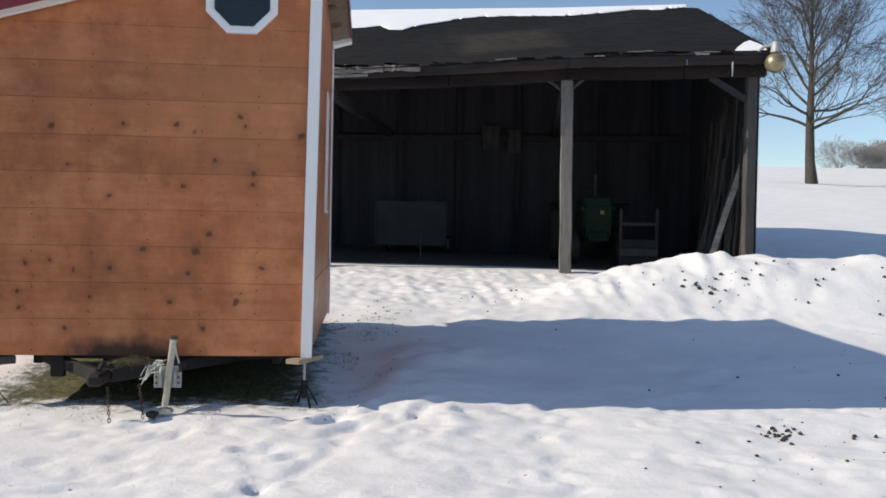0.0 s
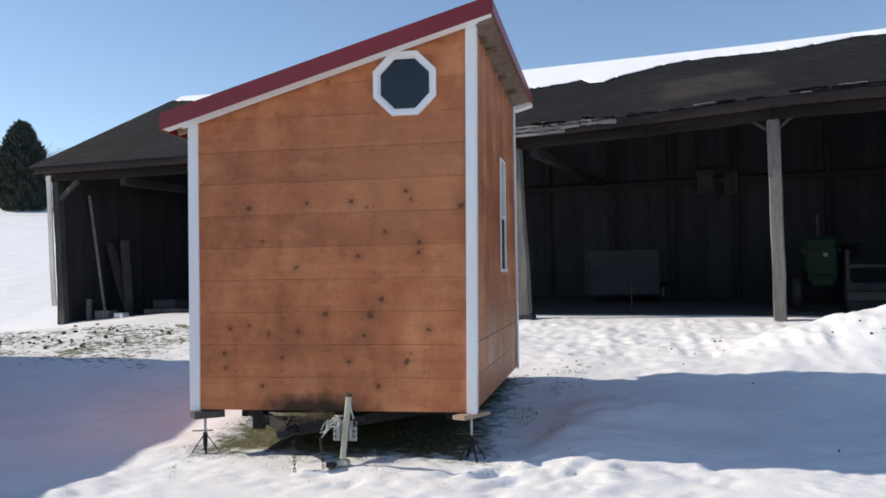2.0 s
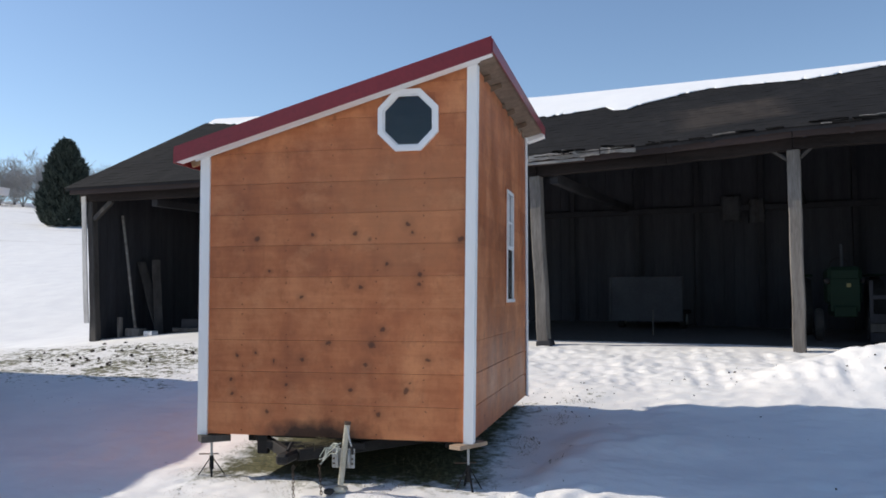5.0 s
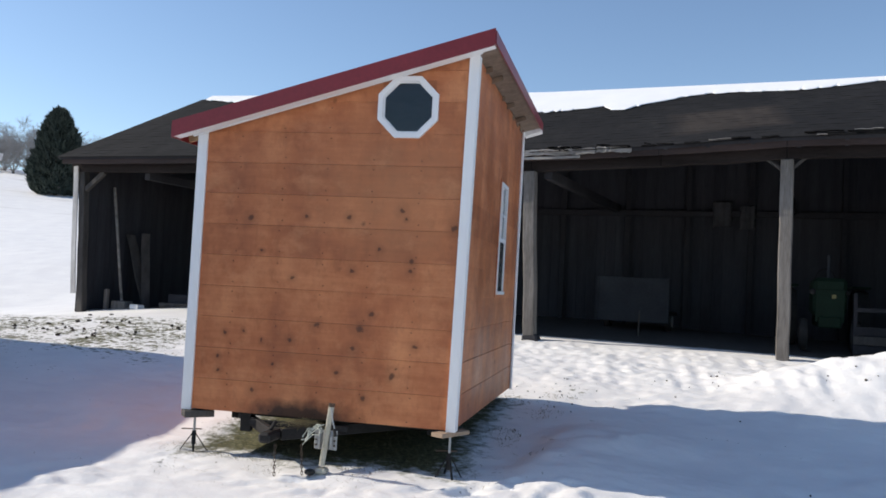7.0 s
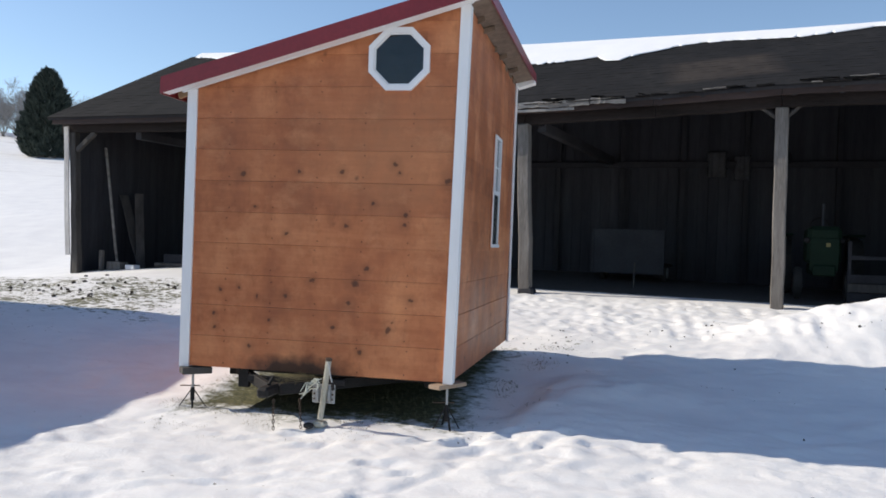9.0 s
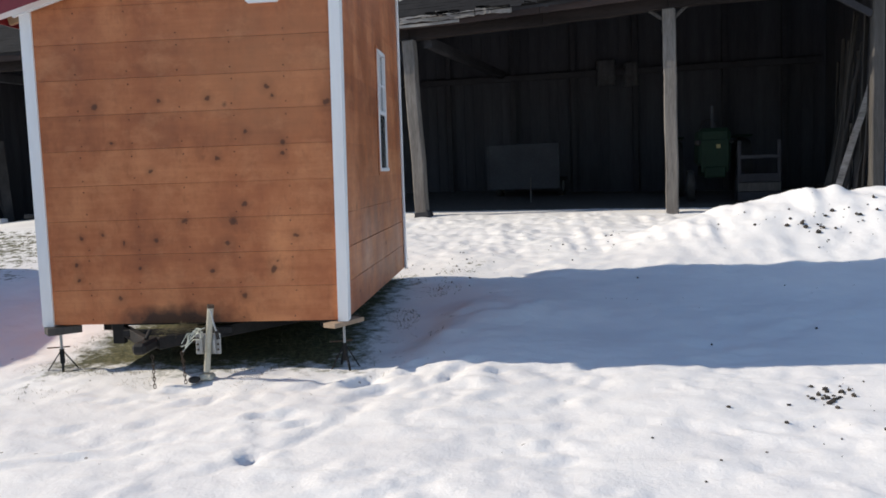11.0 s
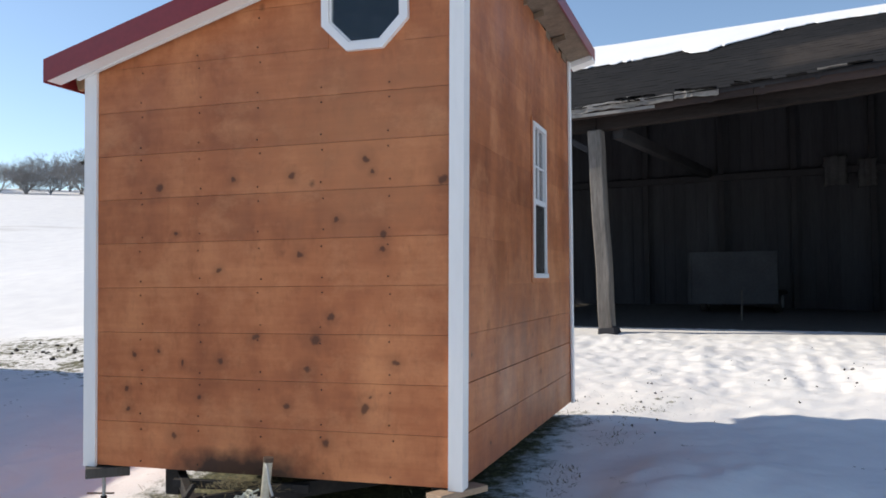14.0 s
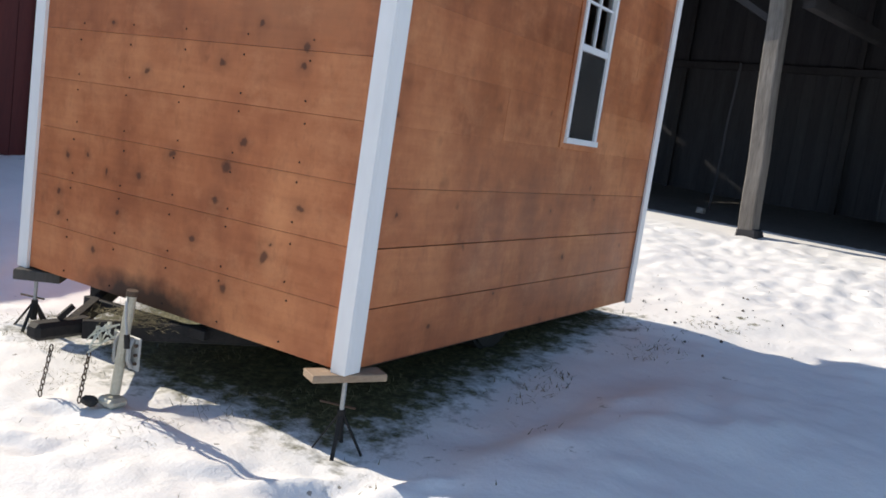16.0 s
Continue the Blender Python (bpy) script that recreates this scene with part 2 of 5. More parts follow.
# darker copy for the header: the shade under the eave is in its colour
M_HEADER_SHADED = rough_mat("header beam with eave shade", (0.012, 0.010, 0.010), (0.036, 0.029, 0.028), 1.2, 16.0, 0.9, stretch=(0.5, 0.5, 4), gloss=0.15, rel=0.5)
M_PALE_WOOD = rough_mat("pale peeling board", (0.10, 0.092, 0.085), (0.40, 0.38, 0.36), 2.0, 16.0, 0.85, stretch=(1, 1, 5), rel=0.4)


def shingle_material():
    """Old asphalt shingles, streaked, with one worn brown patch."""
    m, nt, b = nodes_of("asphalt shingle", 0.95)
    b.inputs["Specular IOR Level"].default_value = 0.12
    geo = nt.nodes.new("ShaderNodeNewGeometry").outputs["Position"]
    big, small = noise_at(nt, geo, 0.8, 5, 0.65), noise_at(nt, geo, 22.0, 6, 0.75)
    streak = noise_at(nt, coords(nt, (2.5, 0.5, 0.5)), 1.6, 5, 0.6)
    f = calc(nt, "ADD", calc(nt, "MULTIPLY", big, 0.45), calc(nt, "ADD", calc(nt, "MULTIPLY", small, 0.25), calc(nt, "MULTIPLY", streak, 0.3)))
    col = ramp(nt, f, [(0.32, (0.008, 0.008, 0.009)), (0.55, (0.018, 0.0175, 0.018)), (0.75, (0.04, 0.038, 0.037))])
    d = nt.nodes.new("ShaderNodeVectorMath")
    d.operation = "SUBTRACT"
    nt.links.new(geo, d.inputs[0])
    d.inputs[1].default_value = (5.44, 9.32, 5.03)
    sep = nt.nodes.new("ShaderNodeSeparateXYZ")
    nt.links.new(d.outputs[0], sep.inputs[0])
    ex = calc(nt, "SUBTRACT", 1.0, calc(nt, "ABSOLUTE", calc(nt, "DIVIDE", sep.outputs[0], 1.08)), clamp=True)
    ey = calc(nt, "SUBTRACT", 1.0, calc(nt, "ABSOLUTE", calc(nt, "DIVIDE", sep.outputs[1], 0.95)), clamp=True)
    worn = calc(nt, "MULTIPLY", calc(nt, "MULTIPLY", calc(nt, "MINIMUM", ex, ey), 3.0, clamp=True), calc(nt, "MULTIPLY", streak, 1.1))
    col = mixc(nt, worn, col, (0.06, 0.049, 0.042))
    nt.links.new(col, b.inputs["Base Color"])
    bump(nt, b, small, 0.5, 0.01)
    return m


M_SHINGLE = shingle_material()
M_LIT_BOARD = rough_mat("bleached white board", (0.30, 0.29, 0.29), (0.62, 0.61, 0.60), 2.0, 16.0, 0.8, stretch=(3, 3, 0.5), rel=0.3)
# dimmed copy of the grey wood, with shade put into its colour
M_DIM_WOOD = rough_mat("dimmed old boards", (0.03, 0.027, 0.025), (0.10, 0.092, 0.085), 1.5, 14.0, 0.9, stretch=(4, 4, 0.5), rel=0.5)
M_RED_WALL = rough_mat("dark red barn siding", (0.06, 0.012, 0.013), (0.12, 0.024, 0.022), 1.0, 20.0, 0.75, stretch=(3, 3, 0.4), rel=0.3)
M_TRUNK = rough_mat("grey bark", (0.03, 0.024, 0.02), (0.10, 0.085, 0.07), 2.0, 20.0, 0.9, rel=0.6, stretch=(1, 1, 0.4))
# far crowns: aerial haze put into the bark as a paler grey
M_FAR_BARK = rough_mat("haze-paled far twigs", (0.22, 0.21, 0.205), (0.38, 0.37, 0.365), 2.0, 20.0, 0.9, rel=0.2)
M_NEEDLE = rough_mat("dark evergreen needles", (0.014, 0.022, 0.018), (0.05, 0.066, 0.05), 0.6, 6.0, 0.85, rel=0.2)
# tractor green darkened: the barn's shade is put into the colour
M_GREEN = rough_mat("tractor green with barn shade", (0.006, 0.016, 0.010), (0.010, 0.027, 0.015), 3.0, 30.0, 0.75, gloss=0.2, rel=0.05)
M_YELLOW = rough_mat("faded yellow enamel", (0.14, 0.12, 0.03), (0.22, 0.18, 0.05), 4.0, 40.0, 0.4, rel=0.05)
# tailgate and sacks likewise carry the barn's shade in their colour
M_TIN = rough_mat("grey panel with barn shade", (0.036, 0.038, 0.043), (0.066, 0.07, 0.077), 1.5, 24.0, 0.85, 0.0, gloss=0.15, rel=0.1)
M_PAPER = rough_mat("sacking with barn shade", (0.03, 0.031, 0.035), (0.075, 0.076, 0.082), 5.0, 30.0, 0.9, rel=0.2)
M_DIRT = rough_mat("dark clods", (0.022, 0.019, 0.016), (0.075, 0.063, 0.052), 8.0, 60.0, 0.95, rel=0.6)
M_GRASS = rough_mat("dry winter grass", (0.07, 0.068, 0.03), (0.24, 0.20, 0.11), 3.0, 40.0, 0.9, rel=0.2)
M_NAIL = rough_mat("dark nail heads", (0.02, 0.012, 0.01), (0.05, 0.03, 0.025), 20.0, 80.0, 0.6, 0.5, rel=0.1)
M_BRASS = rough_mat("tarnished metal globe", (0.24, 0.20, 0.12), (0.42, 0.36, 0.24), 6.0, 40.0, 0.4, 0.6, rel=0.1)
M_SNOW_ROOF = rough_mat("roof snow", (0.82, 0.83, 0.85), (0.9, 0.9, 0.9), 1.5, 18.0, 0.8, rel=0.3, dist=0.03)

M_GLASS, _nt, _b = nodes_of("window glass", 0.03)
_b.inputs["Transmission Weight"].default_value = 1.0
_b.inputs["Base Color"].default_value = (0.55, 0.57, 0.57, 1)
_b.inputs["IOR"].default_value = 1.5


def ground_material():
    """Snow, with thawed grass under and round the cabin and bare earth in the barn."""
    m, nt, b = nodes_of("snow ground", 0.75)
    geo = nt.nodes.new("ShaderNodeNewGeometry").outputs["Position"]
    sep = nt.nodes.new("ShaderNodeSeparateXYZ")
    nt.links.new(geo, sep.inputs[0])
    x, y = sep.outputs[0], sep.outputs[1]
    n1, n2, n3 = noise_at(nt, geo, 1.3, 4), noise_at(nt, geo, 9.0, 5, 0.7), noise_at(nt, geo, 55.0, 5, 0.7)
    snow = ramp(nt, n1, [(0.3, (0.78, 0.77, 0.77)), (0.7, (0.87, 0.86, 0.845))])

    def box_mask(cx, cy, hx, hy, soft):
        ax = calc(nt, "SUBTRACT", calc(nt, "ABSOLUTE", calc(nt, "SUBTRACT", x, cx)), hx)
        ay = calc(nt, "SUBTRACT", calc(nt, "ABSOLUTE", calc(nt, "SUBTRACT", y, cy)), hy)
        return calc(nt, "DIVIDE", calc(nt, "MAXIMUM", ax, ay), -soft)
    rag = calc(nt, "ADD", calc(nt, "MULTIPLY", calc(nt, "SUBTRACT", n2, 0.5), 4.2), calc(nt, "MULTIPLY", calc(nt, "SUBTRACT", n1, 0.5), 2.0))
    under = calc(nt, "ADD", box_mask(1.20, 1.80, 1.36, 1.90, 0.5), calc(nt, "MULTIPLY", rag, 0.55))
    thaw = calc(nt, "ADD", calc(nt, "MINIMUM", box_mask(-5.6, 6.1, 2.4, 1.7, 0.8), 0.15), calc(nt, "MULTIPLY", rag, 1.6))
    tongue = calc(nt, "ADD", calc(nt, "MINIMUM", box_mask(1.1, -0.25, 1.35, 0.55, 0.4), 0.0), calc(nt, "MULTIPLY", rag, 1.1))
    skirt = calc(nt, "ADD", calc(nt, "MINIMUM", box_mask(2.80, 2.5, 0.6, 2.4, 0.6), 0.05), calc(nt, "MULTIPLY", rag, 1.15))
    patch = calc(nt, "MAXIMUM", calc(nt, "MAXIMUM", under, thaw), calc(nt, "MAXIMUM", calc(nt, "SUBTRACT", tongue, 0.9), calc(nt, "SUBTRACT", skirt, 0.62)))
    patch = calc(nt, "MULTIPLY", patch, 1.7, clamp=True)
    grass = ramp(nt, noise_at(nt, geo, 24.0, 6, 0.75), [(0.35, (0.035, 0.034, 0.016)), (0.50, (0.10, 0.098, 0.042)), (0.62, (0.20, 0.185, 0.095)), (0.72, (0.36, 0.34, 0.25))])
    # the barn's earth floor: everything beyond the line of its posts
    dx, dy = calc(nt, "SUBTRACT", x, BARN_O.x), calc(nt, "SUBTRACT", y, BARN_O.y)
    n_off = calc(nt, "ADD", calc(nt, "MULTIPLY", dx, 0.194), calc(nt, "MULTIPLY", dy, 0.981))
    s_off = calc(nt, "SUBTRACT", calc(nt, "MULTIPLY", dx, 0.981), calc(nt, "MULTIPLY", dy, 0.194))
    a = calc(nt, "SUBTRACT", calc(nt, "ABSOLUTE", calc(nt, "SUBTRACT", n_off, 4.11)), 3.12)
    c = calc(nt, "SUBTRACT", calc(nt, "ABSOLUTE", calc(nt, "ADD", s_off, 6.06)), 9.4)
    floor = calc(nt, "MULTIPLY", calc(nt, "ADD", calc(nt, "MAXIMUM", a, c), calc(nt, "MULTIPLY", calc(nt, "SUBTRACT", n2, 0.5), 0.5)), -12.0, clamp=True)
    earth = ramp(nt, n2, [(0.3, (0.06, 0.054, 0.05)), (0.7, (0.13, 0.12, 0.11))])
    # scattered crumbs of soil on the snow
    vor = node(nt, "ShaderNodeTexVoronoi", Scale=7.0)
    nt.links.new(geo, vor.inputs["Vector"])
    crumb = calc(nt, "MULTIPLY", calc(nt, "LESS_THAN", calc(nt, "ADD", vor.outputs["Distance"], calc(nt, "MULTIPLY", n3, 0.12)), 0.15),
                 calc(nt, "GREATER_THAN", n1, 0.60))
    col = mixc(nt, calc(nt, "MULTIPLY", crumb, 0.75), snow, (0.16, 0.13, 0.10))
    # wind-scoured streaks of dead grass on the far slopes
    far = calc(nt, "MULTIPLY", calc(nt, "SUBTRACT", y, 32.0), 0.1, clamp=True)
    bare = ramp(nt, noise_at(nt, coords(nt, (0.035, 0.22, 0.0)), 1.0, 7, 0.62), [(0.57, (0, 0, 0)), (0.68, (1, 1, 1))])
    col = mixc(nt, calc(nt, "MULTIPLY", calc(nt, "MULTIPLY", far, bare), 0.42), col, (0.30, 0.26, 0.21))
    col = mixc(nt, patch, col, grass)
    col = mixc(nt, floor, col, earth)
    nt.links.new(col, b.inputs["Base Color"])
    h = calc(nt, "ADD", calc(nt, "MULTIPLY", noise_at(nt, geo, 6.0, 6, 0.68), 0.42), calc(nt, "MULTIPLY", n3, 0.035))
    bump(nt, b, h, 0.55, 0.06)
    return m


M_GROUND = ground_material()

# ---- building helpers ----


def part(name, bm, material, parent=None, label=""):
    """Link a bmesh as one mesh object under a thing or a part."""
    me = bpy.data.meshes.new(name)
    bm.to_mesh(me)
    bm.free()
    me.materials.append(material)
    ob = new(name, me)
    ob.parent = parent
    return tagged(ob, label)


def thing(name, label, category, at=(0, 0, 0), group="", kind=""):
    return tagged(place(new(name), at), label, category, group, kind)


def place(ob, at):
    ob.location = at
    return ob


def smooth(ob):
    for p in ob.data.polygons:
        p.use_smooth = True
    return ob


def box(x0, y0, z0, x1, y1, z1, bevel=0.0, bm=None):
    bm = bm or bmesh.new()
    vs = [bm.verts.new((x, y, z)) for x in (x0, x1) for y in (y0, y1) for z in (z0, z1)]
    fs = [bm.faces.new([vs[i] for i in q]) for q in ((0, 1, 3, 2), (4, 6, 7, 5), (0, 4, 5, 1), (2, 3, 7, 6), (0, 2, 6, 4), (1, 5, 7, 3))]
    if bevel:
        es = {e for f in fs for e in f.edges}
        bmesh.ops.bevel(bm, geom=list(es), offset=bevel, segments=1, affect="EDGES")
    return bm


def turned(bm, m):
    bm.transform(m)
    return bm


def beam(a, b, w, h, bevel=0.0, roll=0.0, bm=None, wobble=0.0, cuts=1, taper=1.0):
    """A bar of section w x h from a to b; wobble bends and warps it a little."""
    a, b = Vector(a), Vector(b)
    d = b - a
    q = d.to_track_quat("Z", "X" if abs(d.normalized().z) > 0.95 else "Y").to_matrix().to_4x4()
    one = bmesh.new()
    rings = []
    for i in range(cuts + 1):
        f = i / cuts
        k = 1 + (taper - 1) * f
        ox, oy = (random.uniform(-wobble, wobble), random.uniform(-wobble, wobble)) if 0 < i < cuts else (0, 0)
        rings.append([one.verts.new((sx * w / 2 * k + ox, sy * h / 2 * k + oy, d.length * f)) for sx, sy in ((-1, -1), (1, -1), (1, 1), (-1, 1))])
    for r0, r1 in zip(rings, rings[1:]):
        for i in range(4):
            one.faces.new((r0[i], r0[(i + 1) % 4], r1[(i + 1) % 4], r1[i]))
    one.faces.new(rings[0][::-1])
    one.faces.new(rings[-1])
    if bevel:
        bmesh.ops.bevel(one, geom=[e for e in one.edges if not (e.verts[0] in rings[0] and e.verts[1] in rings[0])], offset=bevel, segments=1, affect="EDGES")
    one.transform(Matrix.Translation(a) @ q @ Matrix.Rotation(radians(roll), 4, "Z"))
    if bm is None:
        return one
    me = bpy.data.meshes.new("join")
    one.to_mesh(me)
    one.free()
    bm.from_mesh(me)
    bpy.data.meshes.remove(me)
    return bm


def tube(points, radii, sides=8, bm=None, caps=True):
    """A round bar along points."""
    bm = bm or bmesh.new()
    pts = [Vector(p) for p in points]
    if isinstance(radii, (int, float)):
        radii = [radii] * len(pts)
    rings = []
    ref = Vector((0.31, 0.17, 0.93)).normalized()
    for i, p in enumerate(pts):
        d = (pts[min(i + 1, len(pts) - 1)] - pts[max(i - 1, 0)]).normalized()
        u = d.cross(ref)
        u = (u if u.length > 0.05 else d.cross(Vector((1, 0, 0)))).normalized()
        v = d.cross(u)
        rings.append([bm.verts.new(p + (u * math.cos(t) + v * math.sin(t)) * radii[i]) for t in (2 * math.pi * k / sides for k in range(sides))])
    for r0, r1 in zip(rings, rings[1:]):
        for i in range(sides):
            bm.faces.new((r0[i], r0[(i + 1) % sides], r1[(i + 1) % sides], r1[i]))
    if caps:
        bm.faces.new(rings[0][::-1])
        bm.faces.new(rings[-1])
    return bm


def prism(outline, y0, y1, bm=None):
    """An outline in x and z pushed from y0 to y1."""
    bm = bm or bmesh.new()
    a = [bm.verts.new((x, y0, z)) for x, z in outline]
    b = [bm.verts.new((x, y1, z)) for x, z in outline]
    bm.faces.new(a)
    bm.faces.new(b[::-1])
    for i in range(len(a)):
        j = (i + 1) % len(a)
        bm.faces.new((a[j], a[i], b[i], b[j]))
    bmesh.ops.recalc_face_normals(bm, faces=bm.faces[:])
    return bm


def mesh_thing(name, verts, faces, material):
    me = bpy.data.meshes.new(name)
    me.from_pydata(verts, [], faces)
    me.materials.append(material)
    return new(name, me)


# the barn's own axes: s along its front, n into it
BARN_S, BARN_N = Vector((0.981, -0.194, 0)), Vector((0.194, 0.981, 0))


def barn_at(s, n, z):
    """A place in the barn, whose plan is laid out in units of BARN_U metres."""
    return BARN_O + (BARN_S * s + BARN_N * n + Vector((0, 0, z))) * BARN_U


def barn_z(z):
    """A height in metres as the barn's plan counts it."""
    return (z - BARN_O.z) / BARN_U


# ---- the ground ----


def lump(ax, ay, seed):
    """Smooth random relief of unit size over arrays of places."""
    rng = np.random.RandomState(seed)
    out = np.zeros_like(ax)
    for _ in range(14):
        th, k, ph = rng.uniform(0, 2 * np.pi), rng.uniform(0.6, 1.5), rng.uniform(0, 2 * np.pi)
        out += np.sin((ax * np.cos(th) + ay * np.sin(th)) * k * 2 * np.pi + ph + 1.3 * np.sin((ax * np.sin(th) - ay * np.cos(th)) * k * 3.1 + ph * 2))
    return out / 5.0


def land(x, y):
    """The lie of the land without its small relief."""
    x, y = np.asarray(x, float), np.asarray(y, float)
    z = np.interp(y, [-30, -2.0, -0.4, 0.6, 3.6, 5.2, 8.0, 15, 50, 95, 150, 1200], [0.2, 0.02, 0.03, 0.06, 0.29, 0.44, 0.72, 0.92, 4.85, 9.9, 10.4, 12])
    z = z + np.clip(-x - 8, 0, 90) * 0.0011 * np.clip(y - 12, 0, 60)
    z = z - 0.75 * np.clip((-x - 6) / 8, 0, 1) * np.clip((y - 5) / 5.4, 0, 1) * np.clip((25 - y) / 10, 0, 1)
    return z + 0.35 * np.clip((-x - 1.5) / 4, 0, 1) * np.exp(-((y - 3.0) / 2.6) ** 2) * 0.4


def spread(points, steps):
    """Places whose spacing changes from stretch to stretch."""
    out = [points[0]]
    for a, b, st in zip(points, points[1:], steps):
        k = max(1, round((b - a) / st))
        out += [a + (b - a) * i / k for i in range(1, k + 1)]
    return np.array(out)


def ground():
    xs = spread([-900, -200, -60, -14, -3, 9, 16, 60, 200, 900], [100, 12, 2.2, 0.28, 0.045, 0.16, 1.6, 10, 100])
    ys = spread([-400, -40, -8, -3.5, 1.0, 8, 12, 30, 100, 200, 1200], [60, 4, 0.16, 0.036, 0.05, 0.16, 0.8, 2.5, 12, 120])
    gx, gy = np.meshgrid(xs, ys)
    z = land(gx, gy)
    s_off = (gx - BARN_O.x) * 0.981 - (gy - BARN_O.y) * 0.194
    n_off = (gx - BARN_O.x) * 0.194 + (gy - BARN_O.y) * 0.981
    inside = np.clip((n_off + 0.1) * 3, 0, 1) * np.clip((7.7 - n_off) * 2, 0, 1) * np.clip((3.6 - s_off) * 2, 0, 1) * np.clip((s_off + 15.8) * 2, 0, 1)
    near = np.clip(1.4 - np.hypot(gx - 3, gy - 2) / 16, 0, 1)
    under = np.clip(1.6 - np.abs(gx - 1.2) / 1.1, 0, 1) * np.clip(1.6 - np.abs(gy - 1.7) / 1.7, 0, 1)
    rel = 0.02 * lump(gx * 0.55, gy * 0.75, 3) + 0.016 * lump(gx * 1.9 + gy * 0.9, gy * 2.2 - gx * 0.8, 5) * (0.5 + 0.5 * np.clip(lump(gx * 0.35, gy * 0.4, 29), -1, 1)) + 0.007 * lump(gx * 4.3, gy * 4.9, 7) * (0.6 + 0.6 * np.clip(lump(gx * 0.7, gy * 0.6, 31), -0.8, 1))
    rut = 0.014 * lump(gx * 0.5 + gy * 0.25, gy * 3.0 + gx * 0.9, 11) * np.clip((gy - 3.9) / 1.5, 0, 1) * np.clip((n_off * -1) / 0.8, 0, 1) * np.clip((gx - 1.0) / 2, 0, 1)
    churn = (0.010 * lump(gx * 1.6, gy * 2.2, 41) + 0.009 * lump(gx * 3.7, gy * 4.1, 43)) * np.clip((gy - 4.2) / 1.5, 0, 1) * np.clip(-n_off / 0.8, 0, 1)
    rut = rut + churn
    z = z + (rel * (1 - 0.5 * under) + rut) * near * (1 - 0.8 * inside) + (0.12 * lump(gx * 0.03, gy * 0.04, 13) + 0.10 * lump(gx * 0.12, gy * 0.22, 37)) * (1 - near)
    # ploughed bank in front of the barn's far bay
    along = np.interp(gx, [4.9, 6.3, 6.9, 7.6, 8.7, 10.3], [0, 0.36, 0.50, 0.63, 0.67, 0.69])
    crest = 5.3 + 0.22 * np.sin(gx * 1.1)
    bank = np.exp(-((gy - crest) / np.where(gy < crest, 1.0, 0.75)) ** 2)
    z = z + along * bank * (1.0 + 0.06 * lump(gx * 0.6, gy * 0.5, 17) + 0.05 * lump(gx * 1.9, gy * 1.8, 19)) * np.clip((16 - gx) / 3, 0, 1)
    z = z + 0.07 * np.exp(-((gx - 7.7) / 0.2) ** 2 - ((gy - 5.25) / 0.3) ** 2) + 0.05 * np.exp(-((gx - 7.95) / 0.12) ** 2 - ((gy - 5.25) / 0.3) ** 2)
    # a low drift beside the cabin, and old footprints
    beside = gx - 3.06 - 0.15 * gy
    z = z + 0.12 * np.exp(-(beside / np.where(beside < 0, 0.22, 0.85)) ** 2) * np.exp(-((gy - 1.2) / 1.1) ** 4) * (1 + 0.25 * lump(gx * 0.8, gy * 0.9, 83))
    z = z + 0.022 * np.exp(-((gy + 0.42) / 0.22) ** 2) * np.clip((gx - 2.3) / 0.5, 0, 1) * np.clip((5.2 - gx) / 1.5, 0, 1) * (1 + 0.7 * lump(gx * 2.3, gy * 1.9, 23))
    z = z + 0.05 * np.exp(-((gx - 1.6) / 0.42) ** 2 - ((gy + 0.46) / 0.16) ** 2)
    crease = gx - np.interp(-gy, [0.6, 1.16, 1.66, 2.05, 2.7], [2.84, 2.71, 2.54, 2.30, 1.85])
    z = z - 0.034 * np.exp(-(crease / 0.05) ** 2) * np.clip((-gy - 0.6) * 6, 0, 1) * np.clip((gy + 2.7) * 3, 0, 1) * np.clip(0.6 + 0.6 * lump(gx * 1.3, gy * 1.9, 53), 0, 1)
    # tyre tracks that run up to the barn, with lips thrown up beside them
    for x0, bend, y0, y1 in ((4.55, 0.02, 4.0, 8.2), (4.85, -0.03, 4.2, 7.4), (5.75, 0.05, 3.9, 8.2), (6.35, 0.015, 4.2, 8.4), (3.7, 0.04, 4.6, 8.3)):
        off = gx - x0 - bend * (6.0 - gy) ** 2 * 0.25 + 0.15 * (gy - 6.0) * bend * 10
        keep = np.clip((gy - y0) / 0.6, 0, 1) * np.clip((y1 - gy) / 0.6, 0, 1) * (0.55 + 0.45 * np.clip(lump(gx * 0.4, gy * 0.5, 61), -1, 1))
        z = z + keep * np.clip(-n_off / 0.6 + 0.3, 0, 1) * (-0.020 * np.exp(-(off / 0.075) ** 2) * (1 + 0.35 * np.sin(gy * 42)) + 0.012 * np.exp(-((np.abs(off) - 0.16) / 0.05) ** 2))
    # crusts broken up where the yard is walked
    crust = lump(gx * 3.1 + 0.5 * gy, gy * 3.4, 67) * lump(gx * 0.9, gy * 1.1, 71)
    z = z + 0.011 * np.tanh(3.0 * crust) * np.clip((gy - 3.9) / 1.2, 0, 1) * np.clip(-n_off / 0.6 + 0.5, 0, 1) * np.clip((gx - 0.5) / 2, 0, 1) * np.clip((13 - gx) / 3, 0, 1)
    chips = lump(gx * 4.6, gy * 5.2, 87) * np.clip(lump(gx * 0.9, gy * 1.2, 89), 0, 1.2)
